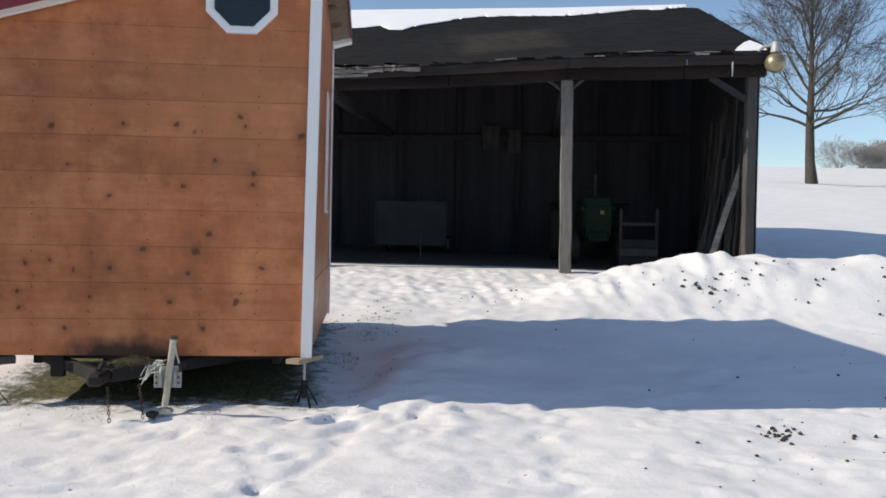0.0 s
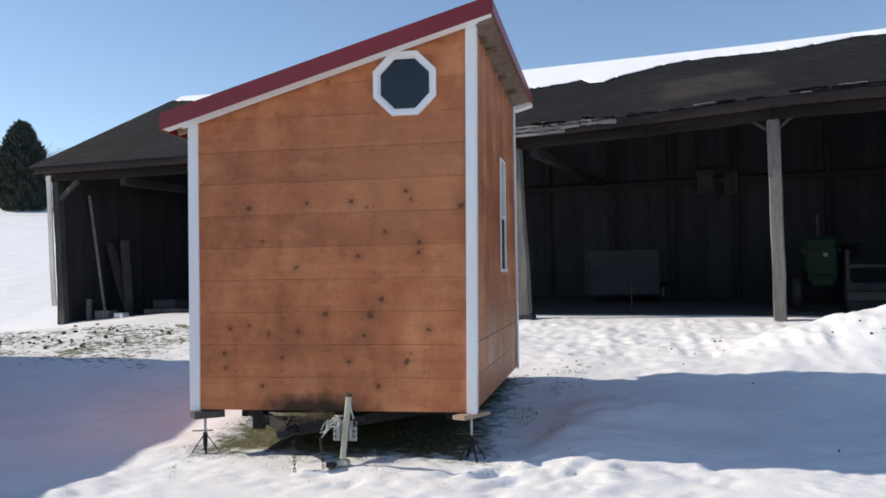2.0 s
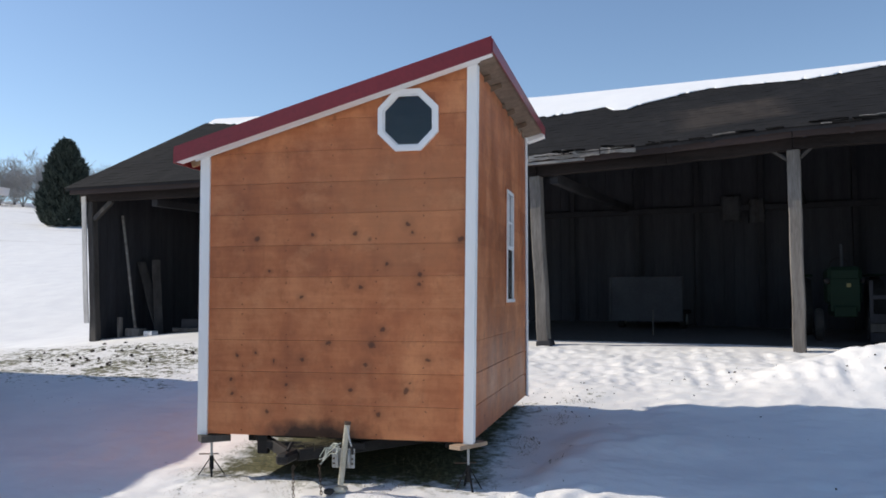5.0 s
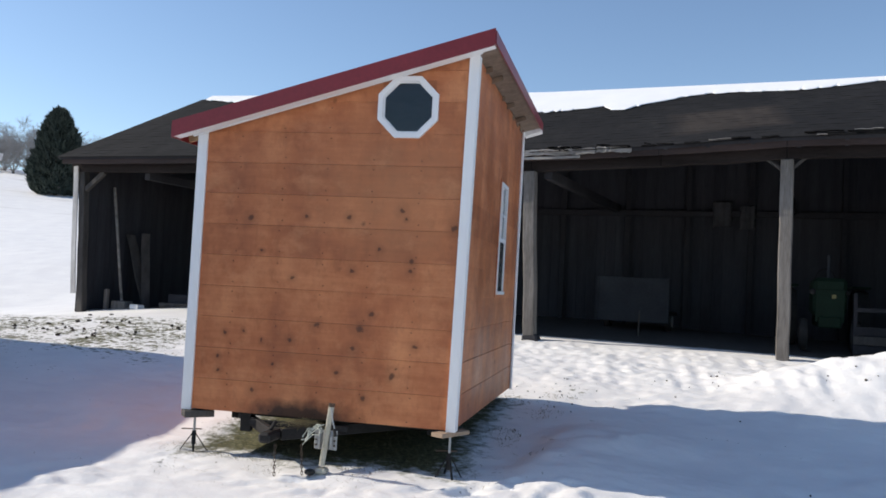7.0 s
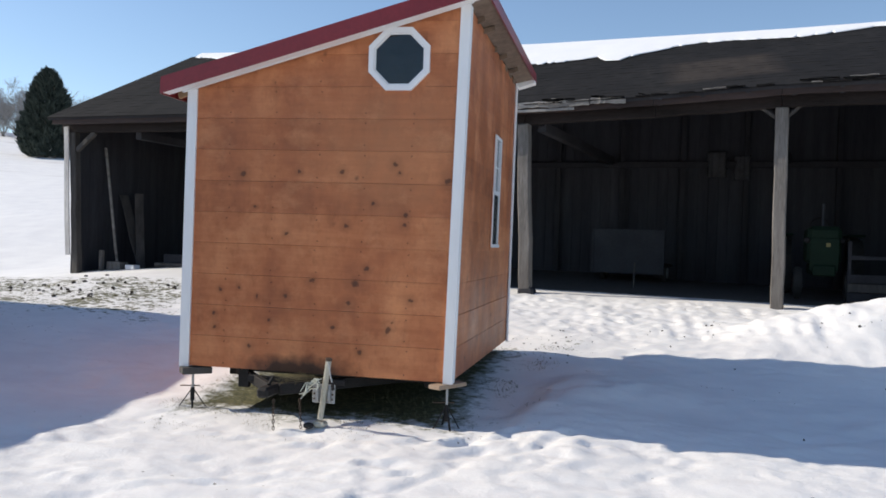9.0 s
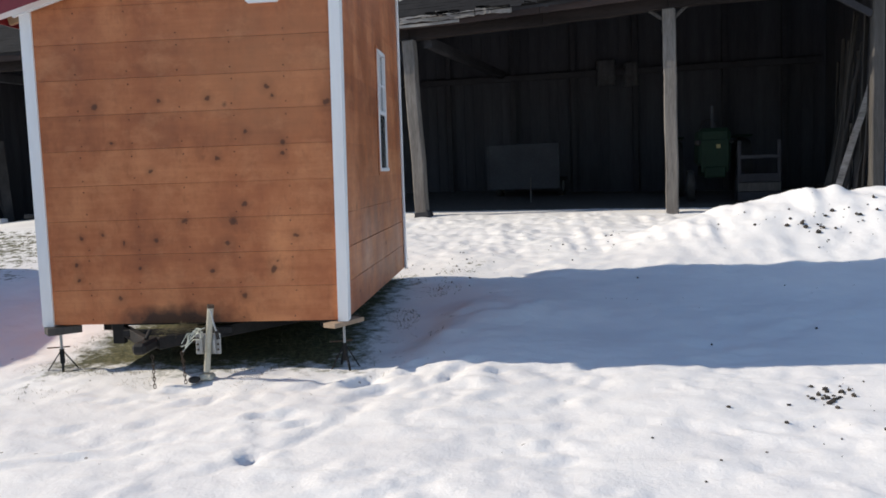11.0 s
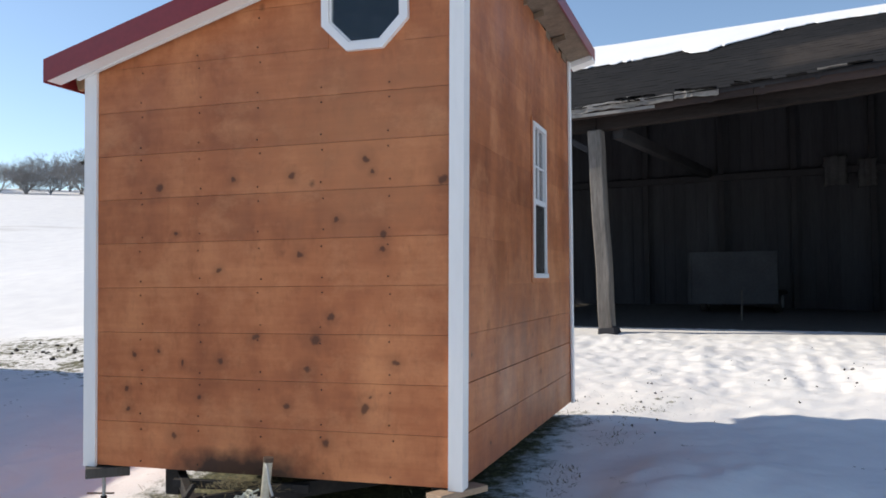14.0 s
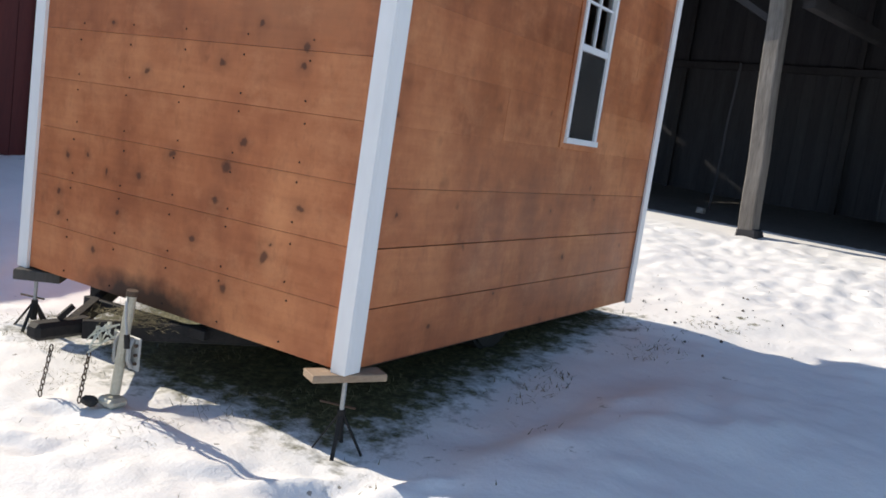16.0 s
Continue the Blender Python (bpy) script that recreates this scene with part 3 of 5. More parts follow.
    z = z + 0.009 * np.tanh(2.5 * chips) * np.clip((0.3 - gy) / 0.5, 0, 1) * np.clip((gy + 7) / 2, 0, 1) * np.clip((9 - gx) / 2, 0, 1) * np.clip((gx + 2.5) / 1, 0, 1)
    rng = np.random.RandomState(4)
    prints = [(2.67, -0.30), (3.01, 0.00), (3.26, -0.35), (3.59, -0.26), (2.82, -0.62), (2.95, -0.17), (3.32, -0.14), (3.22, -0.46), (2.58, -0.42),
              (2.24, -1.25), (2.43, -1.45), (2.10, -1.32), (2.26, -1.92), (2.31, -2.05), (1.31, -0.62), (1.66, -0.90), (1.54, -0.95), (1.30, -2.03)]
    for i in range(70):
        deep, big, th = 0.038, rng.uniform(0.65, 0.95), rng.normal(0.7, 0.35)
        if i < len(prints):
            cx, cy = prints[i]
        else:
            cx, cy = (rng.uniform(2.2, 4.4), rng.normal(-0.5, 0.25)) if i < 34 else (rng.uniform(-0.6, 4.4), rng.uniform(-3.6, -0.7))
            deep, big = 0.017, rng.uniform(0.5, 1.2)
        u, v = (gx - cx) * np.cos(th) + (gy - cy) * np.sin(th), -(gx - cx) * np.sin(th) + (gy - cy) * np.cos(th)
        r2 = (u / (0.13 * big)) ** 2 + (v / (0.06 * big)) ** 2 * (1 + 0.5 * np.sin(u * 37 + i))
        z = z - deep * big * (np.exp(-r2) - 0.7 * np.exp(-((u + 0.04) / (0.12 * big)) ** 2 - ((v - 0.10 * big) / (0.05 * big)) ** 2))
    w = len(xs)
    verts = np.stack([gx.ravel(), gy.ravel(), z.ravel()], 1)
    idx = np.arange(len(ys) * w).reshape(len(ys), w)
    faces = np.stack([idx[:-1, :-1].ravel(), idx[:-1, 1:].ravel(), idx[1:, 1:].ravel(), idx[1:, :-1].ravel()], 1)
    ob = mesh_thing("ground", verts.tolist(), faces.tolist(), M_GROUND)
    for p in ob.data.polygons:
        p.use_smooth = True
    tagged(ob, "trampled snow-covered farmyard with thawed grass and earth", "ground", kind="structure")
    return xs, ys, z


GX, GY, GZ = ground()


def gz(x, y):
    """The ground's height at a place."""
    i, j = min(max(np.searchsorted(GX, x), 1), len(GX) - 1), min(max(np.searchsorted(GY, y), 1), len(GY) - 1)
    fx, fy = (x - GX[i - 1]) / (GX[i] - GX[i - 1]), (y - GY[j - 1]) / (GY[j] - GY[j - 1])
    return float((GZ[j - 1, i - 1] * (1 - fx) + GZ[j - 1, i] * fx) * (1 - fy) + (GZ[j, i - 1] * (1 - fx) + GZ[j, i] * fx) * fy)


# ---- the tiny house ----


def wall_top(x):
    return 2.90 + 0.2815 * x


def board_piece(outline, t0, t1, axis):
    """A board with an outline in its wall; axis 0: on the front, 1: on the side."""
    bm = prism(outline, t0, t1)
    if axis:
        bm.transform(Matrix(((0, 1, 0, 0), (1, 0, 0, 0), (0, 0, 1, 0), (0, 0, 0, 1))))
        bmesh.ops.recalc_face_normals(bm, faces=bm.faces[:])
    return bm


def clip_top(x0, x1, z0, z1):
    """A board's outline under the sloping top of the front wall."""
    ta, tb = wall_top(x0), wall_top(x1)
    if z0 >= tb:
        return None
    pts = []
    if z0 < ta:
        pts += [(x0, z0)]
    else:
        pts += [((z0 - 2.90) / 0.2815, z0)]
    pts += [(x1, z0), (x1, min(z1, tb))]
    if z1 < tb and z1 > ta:
        pts += [((z1 - 2.90) / 0.2815, z1)]
    pts += [(x0, min(z1, ta))] if z0 < ta else []
    return pts


def octagon(cx, cz, flat):
    r = flat / 2 / math.cos(math.pi / 8)
    return [(cx + r * math.cos(math.pi / 8 + k * math.pi / 4), cz + r * math.sin(math.pi / 8 + k * math.pi / 4)) for k in range(8)]


def ring_prism(outer, inner, y0, y1):
    bm = bmesh.new()
    rings = [[bm.verts.new((x, y, z)) for x, z in o] for o, y in ((outer, y0), (inner, y0), (inner, y1), (outer, y1))]
    n = len(outer)
    for a, b in zip(rings, rings[1:] + rings[:1]):
        for i in range(n):
            bm.faces.new((a[i], a[(i + 1) % n], b[(i + 1) % n], b[i]))
    bmesh.ops.recalc_face_normals(bm, faces=bm.faces[:])
    return bm


def tiny_house():
    house = thing("tiny_house", "orange-stained pine tiny house with white trim and red roof", "tiny house")
    rng = random.Random(5)
    oc, flat = (1.915, 3.12), 0.53
    step = 0.2745
    # front boards
    for k in range(12):
        z0, z1 = Z0 + k * step + (0 if k == 0 else 0.001), Z0 + (k + 1) * step - 0.001
        out = clip_top(0.02, W - 0.02, z0, z1)
        if not out:
            continue
        proud = -rng.uniform(0.0, 0.004)
        near_hole = z1 > oc[1] - flat / 2 + 0.03 and z0 < oc[1] + flat / 2 - 0.03
        if not near_hole:
            part("board", board_piece(out, proud, 0.02, 0), M_PINE, house)
            continue
        h = flat / 2 - 0.03
        bm = bmesh.new()
        spans = [(0.02, oc[0] - h, z0, z1), (oc[0] + h, W - 0.02, z0, z1), (oc[0] - h, oc[0] + h, z0, min(z1, oc[1] - h)), (oc[0] - h, oc[0] + h, max(z0, oc[1] + h), z1)]
        for x0, x1, a, b in spans:
            o = clip_top(x0, x1, a, b) if b - a > 0.005 else None
            if o:
                prism(o, proud, 0.02, bm)
        part("board", bm, M_PINE, house)
    # corner fillers between the square hole and the eight-sided window
    sq = flat / 2 - 0.03
    inner = octagon(*oc, flat - 0.05)
    for sx in (-1, 1):
        for sz in (-1, 1):
            c = (oc[0] + sx * sq, oc[1] + sz * sq)
            pts = sorted(inner, key=lambda p: (p[0] - c[0]) ** 2 + (p[1] - c[1]) ** 2)[:2]
            if c[1] < wall_top(c[0]):
                part("filler", prism([c, pts[0], pts[1]], 0.001, 0.02), M_PINE, house)
    # nail heads on the studs
    bm = bmesh.new()
    for k in range(11):
        for sx in (0.40, 0.815, 1.225, 1.63, 2.05):
            for f in (0.16, 0.84):
                x, z = sx + rng.uniform(-0.012, 0.012), Z0 + (k + f) * step + rng.uniform(-0.01, 0.01)
                if z < wall_top(x) - 0.1 and (abs(x - oc[0]) > 0.3 or abs(z - oc[1]) > 0.3):
                    bmesh.ops.create_cone(bm, cap_ends=True, segments=6, radius1=0.0055, radius2=0.0045, depth=0.004,
                                          matrix=Matrix.Translation((x, -0.0045, z)) @ Matrix.Rotation(math.pi / 2, 4, "X"))
    tagged(part("nail_heads", bm, M_NAIL, house), kind="stuff")
    # side boards, with butt joints and the window's hole
    wy0, wy1, wz0, wz1 = 1.85, 2.325, 1.555, 2.735
    side_top = wall_top(W) - 0.02
    joints = {1: (2.17,), 0: (1.35,), 4: (1.1,), 6: (2.9,)}
    for k in range(12):
        gap = 0.0026 if k < 3 else 0.0002
        z0, z1 = Z0 + k * step + gap, min(Z0 + (k + 1) * step - gap, side_top)
        if z1 - z0 < 0.02:
            continue
        cuts = [0.02, *joints.get(k, ()), D - 0.02]
        for a, b in zip(cuts, cuts[1:]):
            proud = rng.uniform(0.0, 0.005) if k < 3 else 0.003 + 0.0003 * (k % 2)
            spans = [(a, b, z0, z1)]
            if z1 > wz0 and z0 < wz1:
                spans = [(a, min(b, wy0), z0, z1), (max(a, wy1), b, z0, z1), (max(a, wy0), min(b, wy1), z0, min(z1, wz0)), (max(a, wy0), min(b, wy1), max(z0, wz1), z1)]
            for p, q, r, t in spans:
                if q - p > 0.01 and t - r > 0.005:
                    part("board", board_piece([(p + 0.001, r), (q - 0.001, r), (q - 0.001, t), (p + 0.001, t)], W - 0.02, W + proud, 1), M_PINE_SIDE, house)
    # the two walls away from the yard's open side, floor and inner lining
    part("wall", prism([(0.0, Z0), (0.0, 2.938), (0.02, 2.943), (0.02, Z0)], 0.02, D - 0.02), M_PINE_SIDE, house)
    part("wall", prism([(0.02, Z0), (W - 0.02, Z0), (W - 0.02, wall_top(W) + 0.03), (0.02, 2.943)], D - 0.02, D), M_PINE, house)
    part("floor_deck", box(0.02, 0.02, Z0 + 0.005, W - 0.02, D - 0.02, Z0 + 0.05), M_OSB, house)
    part("top_plate", box(W - 0.06, 0.02, wall_top(W) - 0.10, W - 0.021, D - 0.02, wall_top(W) + 0.03), M_RAW, house)
    # white corner boards
    for x0, x1, ztop in ((-0.012, 0.078, wall_top(0.0) - 0.005), (W - 0.055, W + 0.026, wall_top(W - 0.06))):
        part("corner_trim", prism([(x0, Z0 - 0.01), (x1, Z0 - 0.01), (x1, wall_top(x1) - 0.02), (x0, wall_top(x0) - 0.02)], -0.026, -0.005), M_WHITE, house)
    part("corner_trim", box(W + 0.006, -0.0045, Z0 - 0.01, W + 0.026, 0.085, side_top, 0.002), M_WHITE, house)
    part("corner_trim", box(W + 0.006, D - 0.08, Z0 - 0.01, W + 0.026, D + 0.012, side_top, 0.002), M_WHITE, house)
    # sloping white board under the roof edge
    xa, xb = -0.05, W + 0.10
    part("rake_trim", prism([(xa, wall_top(xa) - 0.05), (xb, wall_top(xb) - 0.042), (xb, wall_top(xb) + 0.0), (xa, wall_top(xa) + 0.0)], -0.055, -0.028), M_WHITE, house)
    # roof: sheathing, rafters, ribbed red steel, red edge trim
    ra, rb, ya, yb = -0.17, W + 0.215, -0.185, D + 0.20
    def top(x, up):
        return wall_top(x) + up
    part("sheathing", prism([(ra, top(ra, 0.045)), (rb, top(rb, 0.045)), (rb, top(rb, 0.06)), (ra, top(ra, 0.06))], ya + 0.01, yb - 0.01), M_OSB, house)
    bm = bmesh.new()
    ribs = np.arange(ya + 0.02, yb, 0.23)
    prism([(ra - 0.01, top(ra - 0.01, 0.063)), (rb + 0.01, top(rb + 0.01, 0.063)), (rb + 0.01, top(rb + 0.01, 0.068)), (ra - 0.01, top(ra - 0.01, 0.068))], ya, yb, bm)
    for y in ribs:
        prism([(ra - 0.01, top(ra - 0.01, 0.068)), (rb + 0.01, top(rb + 0.01, 0.068)), (rb + 0.01, top(rb + 0.01, 0.085)), (ra - 0.01, top(ra - 0.01, 0.085))], y, y + 0.03, bm)
    part("roof_sheet", bm, M_RED_METAL, house, "dark red ribbed steel roof")
    for y0, y1 in ((ya - 0.012, ya - 0.001), (yb + 0.001, yb + 0.012)):
        part("rake_flashing", prism([(ra - 0.012, top(ra, -0.048)), (rb + 0.012, top(rb, -0.048)), (rb + 0.012, top(rb, 0.095)), (ra - 0.012, top(ra, 0.095))], y0, y1), M_RED_METAL, house, "dark red edge flashing")
    part("rake_soffit", prism([(ra, top(ra, -0.04)), (rb, top(rb, -0.04)), (rb, top(rb, 0.044)), (ra, top(ra, 0.044))], ya, -0.058), M_WHITE, house)
    part("eave_flashing", box(rb + 0.011, ya, top(rb, -0.03), rb + 0.022, yb, top(rb, 0.075)), M_RED_METAL, house)
    part("eave_flashing", box(ra - 0.022, ya, top(ra, -0.05), ra - 0.011, yb, top(ra, 0.07)), M_RED_METAL, house)
    for k in range(10):
        y = 0.1 + k * (D - 0.2) / 9
        tail = rng.uniform(0.03, 0.12)
        if k in (1, 2, 4, 5, 7):
            part("rafter_tail", beam((W + 0.028, y, top(W + 0.028, -0.047)), (W + 0.03 + tail, y, top(W + 0.03 + tail, -0.047)), 0.03, 0.045), M_OSB, house)
        part("rafter_tail", beam((-0.002, y, top(-0.002, -0.005)), (ra + 0.002, y, top(ra, -0.005)), 0.038, 0.088), M_RAW, house)
        if k < 9:
            y2 = y + (D - 0.2) / 18
            part("blocking", box(W + 0.004, y2 - 0.12 + rng.uniform(0, 0.08), top(W, -0.06), W + 0.028, y2 + 0.10, top(W, 0.03), 0.002), M_OSB, house)
    part("soffit", prism([(W + 0.028, top(W + 0.028, -0.015)), (rb + 0.008, top(rb, -0.015)), (rb + 0.008, top(rb, 0.044)), (W + 0.028, top(W + 0.028, 0.044))], -0.057, D + 0.018), M_OSB, house, "rough grey-brown soffit panel")
    part("eave_return", prism([(W + 0.03, top(W, -0.06)), (rb + 0.02, top(rb, -0.06)), (rb + 0.02, top(rb, 0.04)), (W + 0.03, top(W, 0.04))], D + 0.02, D + 0.19), M_WHITE, house, "white boxed end of the eave")
    # eight-sided window
    win = part("window", ring_prism(octagon(*oc, flat), octagon(*oc, flat - 0.09), -0.034, 0.018), M_VINYL, house, "white eight-sided window with dark glass")
    part("window_frame", ring_prism(octagon(*oc, flat - 0.092), octagon(*oc, flat - 0.115), -0.018, 0.016), M_VINYL, win)
    pane = part("pane", prism(octagon(*oc, flat - 0.117), -0.004, 0.002), M_GLASS, win)
    pane.visible_shadow = False
    # tall sash window in the side
    sw = part("window", board_piece([(wy0, wz1 - 0.035), (wy1, wz1 - 0.035), (wy1, wz1), (wy0, wz1)], W - 0.02, W + 0.022, 1), M_VINYL, house, "narrow white sash window with grilles above")
    for y0, y1 in ((wy0, wy0 + 0.035), (wy1 - 0.035, wy1)):
        part("window_frame", box(W - 0.02, y0, wz0 + 0.036, W + 0.022, y1, wz1 - 0.036, 0.002), M_VINYL, sw)
    part("window_sill", box(W - 0.02, wy0 - 0.005, wz0, W + 0.034, wy1 + 0.005, wz0 + 0.035, 0.003), M_VINYL, sw)
    mid = 2.135
    part("meeting_rail", box(W - 0.016, wy0 + 0.036, mid - 0.02, W + 0.016, wy1 - 0.036, mid + 0.02, 0.002), M_VINYL, sw)
    part("grille", box(W - 0.012, (wy0 + wy1) / 2 - 0.007, mid + 0.021, W + 0.006, (wy0 + wy1) / 2 + 0.007, wz1 - 0.036), M_VINYL, sw)
    part("grille", box(W - 0.0125, wy0 + 0.036, 2.40, W + 0.0055, wy1 - 0.036, 2.414), M_VINYL, sw)
    for z0, z1 in ((wz0 + 0.036, mid - 0.021), (mid + 0.021, wz1 - 0.036)):
        p = part("pane", box(W - 0.011, wy0 + 0.036, z0, W - 0.007, wy1 - 0.036, z1), M_GLASS, sw)
        p.visible_shadow = False
    part("screen", box(W + 0.004, wy0 + 0.037, wz0 + 0.037, W + 0.0055, wy1 - 0.037, mid - 0.022), screen_mat(), sw, "dark insect screen")
    for args in ((wy0 - 0.05, wz0 - 0.03, wy0 - 0.006, wz1 + 0.03), (wy1 + 0.006, wz0 - 0.03, wy1 + 0.05, wz1 + 0.03), (wy0 - 0.005, wz1 + 0.001, wy1 + 0.005, wz1 + 0.03), (wy0 - 0.005, wz0 - 0.035, wy1 + 0.005, wz0 - 0.001)):
        part("casing", box(W + 0.0055, args[0], args[1], W + 0.012, args[2], args[3]), M_PINE_SIDE, house)
    lean_out(house)


def lean_out(ob):
    """The corner by the tall side leans out a little towards the top."""
    for part_ in ob.children_recursive:
        if part_.type == "MESH" and part_.name.split(".")[0] in ("board", "corner_trim", "window", "window_frame", "window_sill", "meeting_rail", "grille", "pane", "screen", "casing"):
            for v in part_.data.vertices:
                v.co.x += 0.016 * (v.co.z - Z0) * min(max((v.co.x - 2.2) / 0.2, 0), 1) * (1 - 0.8 * min(max(v.co.y / D, 0), 1))


def screen_mat():
    m, nt, b = nodes_of("insect screen", 0.6)
    b.inputs["Base Color"].default_value = (0.016, 0.015, 0.014, 1)
    b.inputs["Alpha"].default_value = 0.7
    return m


tiny_house()

# ---- trailer under it ----


def chain(parent, a, b, links, sag=0.03):
    for i in range(links):
        f = i / (links - 1)
        c = Vector(a).lerp(Vector(b), f) - Vector((0, 0, sag * math.sin(math.pi * f)))
        bm = bmesh.new()
        pts = [(0.009 * math.cos(t), 0, 0.018 * math.sin(t)) for t in (2 * math.pi * k / 8 for k in range(9))]
        tube(pts, 0.0036, 5, bm, caps=False)
        bm.transform(Matrix.Translation(c) @ Matrix.Rotation(radians(90 * (i % 2) + 20), 4, "Z"))
        part("chain_link", bm, M_RUST, parent)


def trailer():
    tr = thing("trailer", "black steel trailer frame with tongue, jack and chains", "trailer")
    zt = 0.345
    part("side_rail", box(0.25, 0.45, 0.29, 0.32, D - 0.05, Z0 - 0.012, 0.004), M_STEEL_BLACK, tr)
    part("side_rail", box(W - 0.32, 0.45, 0.29, W - 0.25, D - 0.05, Z0 - 0.012, 0.004), M_STEEL_BLACK, tr)
    for y in (0.5, 1.1, 1.7, 2.6, 3.35):
        part("cross_member", box(0.322, y, 0.32, W - 0.322, y + 0.06, Z0 - 0.012, 0.003), M_STEEL_BLACK, tr)
    tip = Vector((1.02, -0.42, 0.325))
    part("tongue_rail", beam((0.34, 0.45, zt), tip + Vector((-0.03, 0.08, 0.0)), 0.05, 0.09, 0.004), M_STEEL_BLACK, tr)
    part("tongue_rail", beam((1.90, 0.62, zt), tip + Vector((0.05, 0.08, 0.0)), 0.05, 0.09, 0.004), M_STEEL_BLACK, tr)
    part("tongue_brace", beam((0.66, -0.03, 0.35), (1.52, 0.05, 0.35), 0.04, 0.05, 0.003), M_STEEL_BLACK, tr)
    cp = part("coupler", box(tip.x - 0.05, tip.y - 0.16, tip.z - 0.04, tip.x + 0.05, tip.y + 0.16, tip.z + 0.045, 0.02), M_STEEL_BLACK, tr, "rusty ball coupler")
    part("latch", beam((tip.x, tip.y - 0.02, tip.z + 0.05), (tip.x + 0.01, tip.y + 0.05, tip.z + 0.11), 0.02, 0.03, 0.003), M_STEEL_BLACK, cp)
    # screw jack
    jx, jy = 1.49, -0.43
    foot = gz(jx, jy)
    jk = part("tongue_jack", tube([(jx + 0.035, jy, 0.60), (jx - 0.02, jy, foot + 0.06)], 0.0235, 12), M_JACK, tr, "weathered zinc tongue jack")
    part("jack_cap", tube([(jx + 0.035, jy, 0.600), (jx + 0.037, jy, 0.625)], 0.027, 12), M_RUST, jk)
    part("jack_shoe", turned(box(-0.055, -0.05, 0.0, 0.055, 0.05, 0.045, 0.015), Matrix.Translation((jx - 0.02, jy - 0.01, foot + 0.002))), M_JACK, jk)
    plate = part("jack_bracket", box(jx - 0.105, jy + 0.030, 0.25, jx + 0.085, jy + 0.042, 0.405, 0.004), M_ZINC, jk, "galvanised bracket plate with bolts")
    for bx in (-0.088, 0.068):
        for bz in (0.285, 0.325, 0.37):
            part("bolt", tube([(jx + bx, jy + 0.031, bz), (jx + bx, jy + 0.018, bz)], 0.008, 6), M_RUST, plate)
    for bx in (-0.055, 0.04):
        part("clamp", tube([(jx + bx, jy + 0.028, 0.26), (jx + bx + 0.004, jy + 0.004, 0.30), (jx + bx + 0.004, jy + 0.004, 0.36), (jx + bx, jy + 0.028, 0.395)], 0.012, 6), M_ZINC, plate)
    part("crank", tube([(jx + 0.034, jy - 0.022, 0.590), (jx + 0.05, jy - 0.036, 0.578), (jx + 0.066, jy - 0.044, 0.50), (jx + 0.088, jy - 0.048, 0.43)], 0.0065, 6), M_ZINC, jk)
    part("crank_handle", tube([(jx + 0.086, jy - 0.048, 0.437), (jx + 0.098, jy - 0.05, 0.375)], 0.013, 8), M_STEEL_BLACK, jk, "black crank grip")
    rng = random.Random(9)
    for k in range(7):
        p0 = Vector((jx - 0.02, jy - 0.02, 0.42 + rng.uniform(-0.03, 0.05)))
        pts = [p0 + Vector((-0.03 * i + rng.uniform(-0.02, 0.02), rng.uniform(-0.05, 0.03), rng.uniform(-0.04, 0.04) - 0.004 * i * i)) for i in range(6)]
        part("wire", tube(pts, 0.0045, 5), M_WIRE, tr, "loose pale wiring")
    chain(tr, (1.10, -0.52, 0.26), (1.13, -0.58, gz(1.13, -0.58) + 0.03), 9, 0.0)
    chain(tr, (1.30, -0.46, 0.27), (1.34, -0.52, gz(1.34, -0.52) + 0.03), 9, 0.0)
    part("plug_rubber", smooth_ball((jx - 0.09, jy - 0.08, foot + 0.02), (0.045, 0.035, 0.026)), M_TYRE, tr)
    # axle, wheels, a black bracket that hangs below the deck
    part("axle", tube([(0.25, 2.0, 0.36), (W - 0.25, 2.0, 0.36)], 0.03, 10), M_STEEL_BLACK, tr)
    part("mud_bracket", box(0.50, 0.10, 0.24, 0.60, 0.16, Z0 - 0.012, 0.006), M_STEEL_BLACK, tr)
    for sx in (0.42, W - 0.42):
        bm = bmesh.new()
        r = 0.30
        for a0, a1, rad in ((-0.08, -0.06, r * 0.93), (-0.06, 0.06, r), (0.06, 0.08, r * 0.93)):
            bmesh.ops.create_cone(bm, cap_ends=True, segments=28, radius1=rad, radius2=rad, depth=a1 - a0, matrix=Matrix.Translation(((a0 + a1) / 2, 0, 0)) @ Matrix.Rotation(math.pi / 2, 4, "Y"))
        w = part("wheel", bm, M_TYRE, tr)
        w.location = (sx, 2.0, gz(sx, 2.0) + r - 0.02)
        bm = bmesh.new()
        bmesh.ops.create_cone(bm, cap_ends=True, segments=20, radius1=0.17, radius2=0.15, depth=0.02, matrix=Matrix.Translation((math.copysign(0.086, sx - 1.2), 0, 0)) @ Matrix.Rotation(math.pi / 2, 4, "Y"))
        part("rim", bm, M_WHITE, w)


def smooth_ball(at, size, seed=0, rough=0.12, sub=2):
    bm = bmesh.new()
    bmesh.ops.create_icosphere(bm, subdivisions=sub, radius=1)
    rng = random.Random(seed)
    for v in bm.verts:
        k = 1 + rng.uniform(-rough, rough)
        v.co = Vector((v.co.x * size[0] * k + at[0], v.co.y * size[1] * k + at[1], v.co.z * size[2] * k + at[2]))
    return bm


trailer()


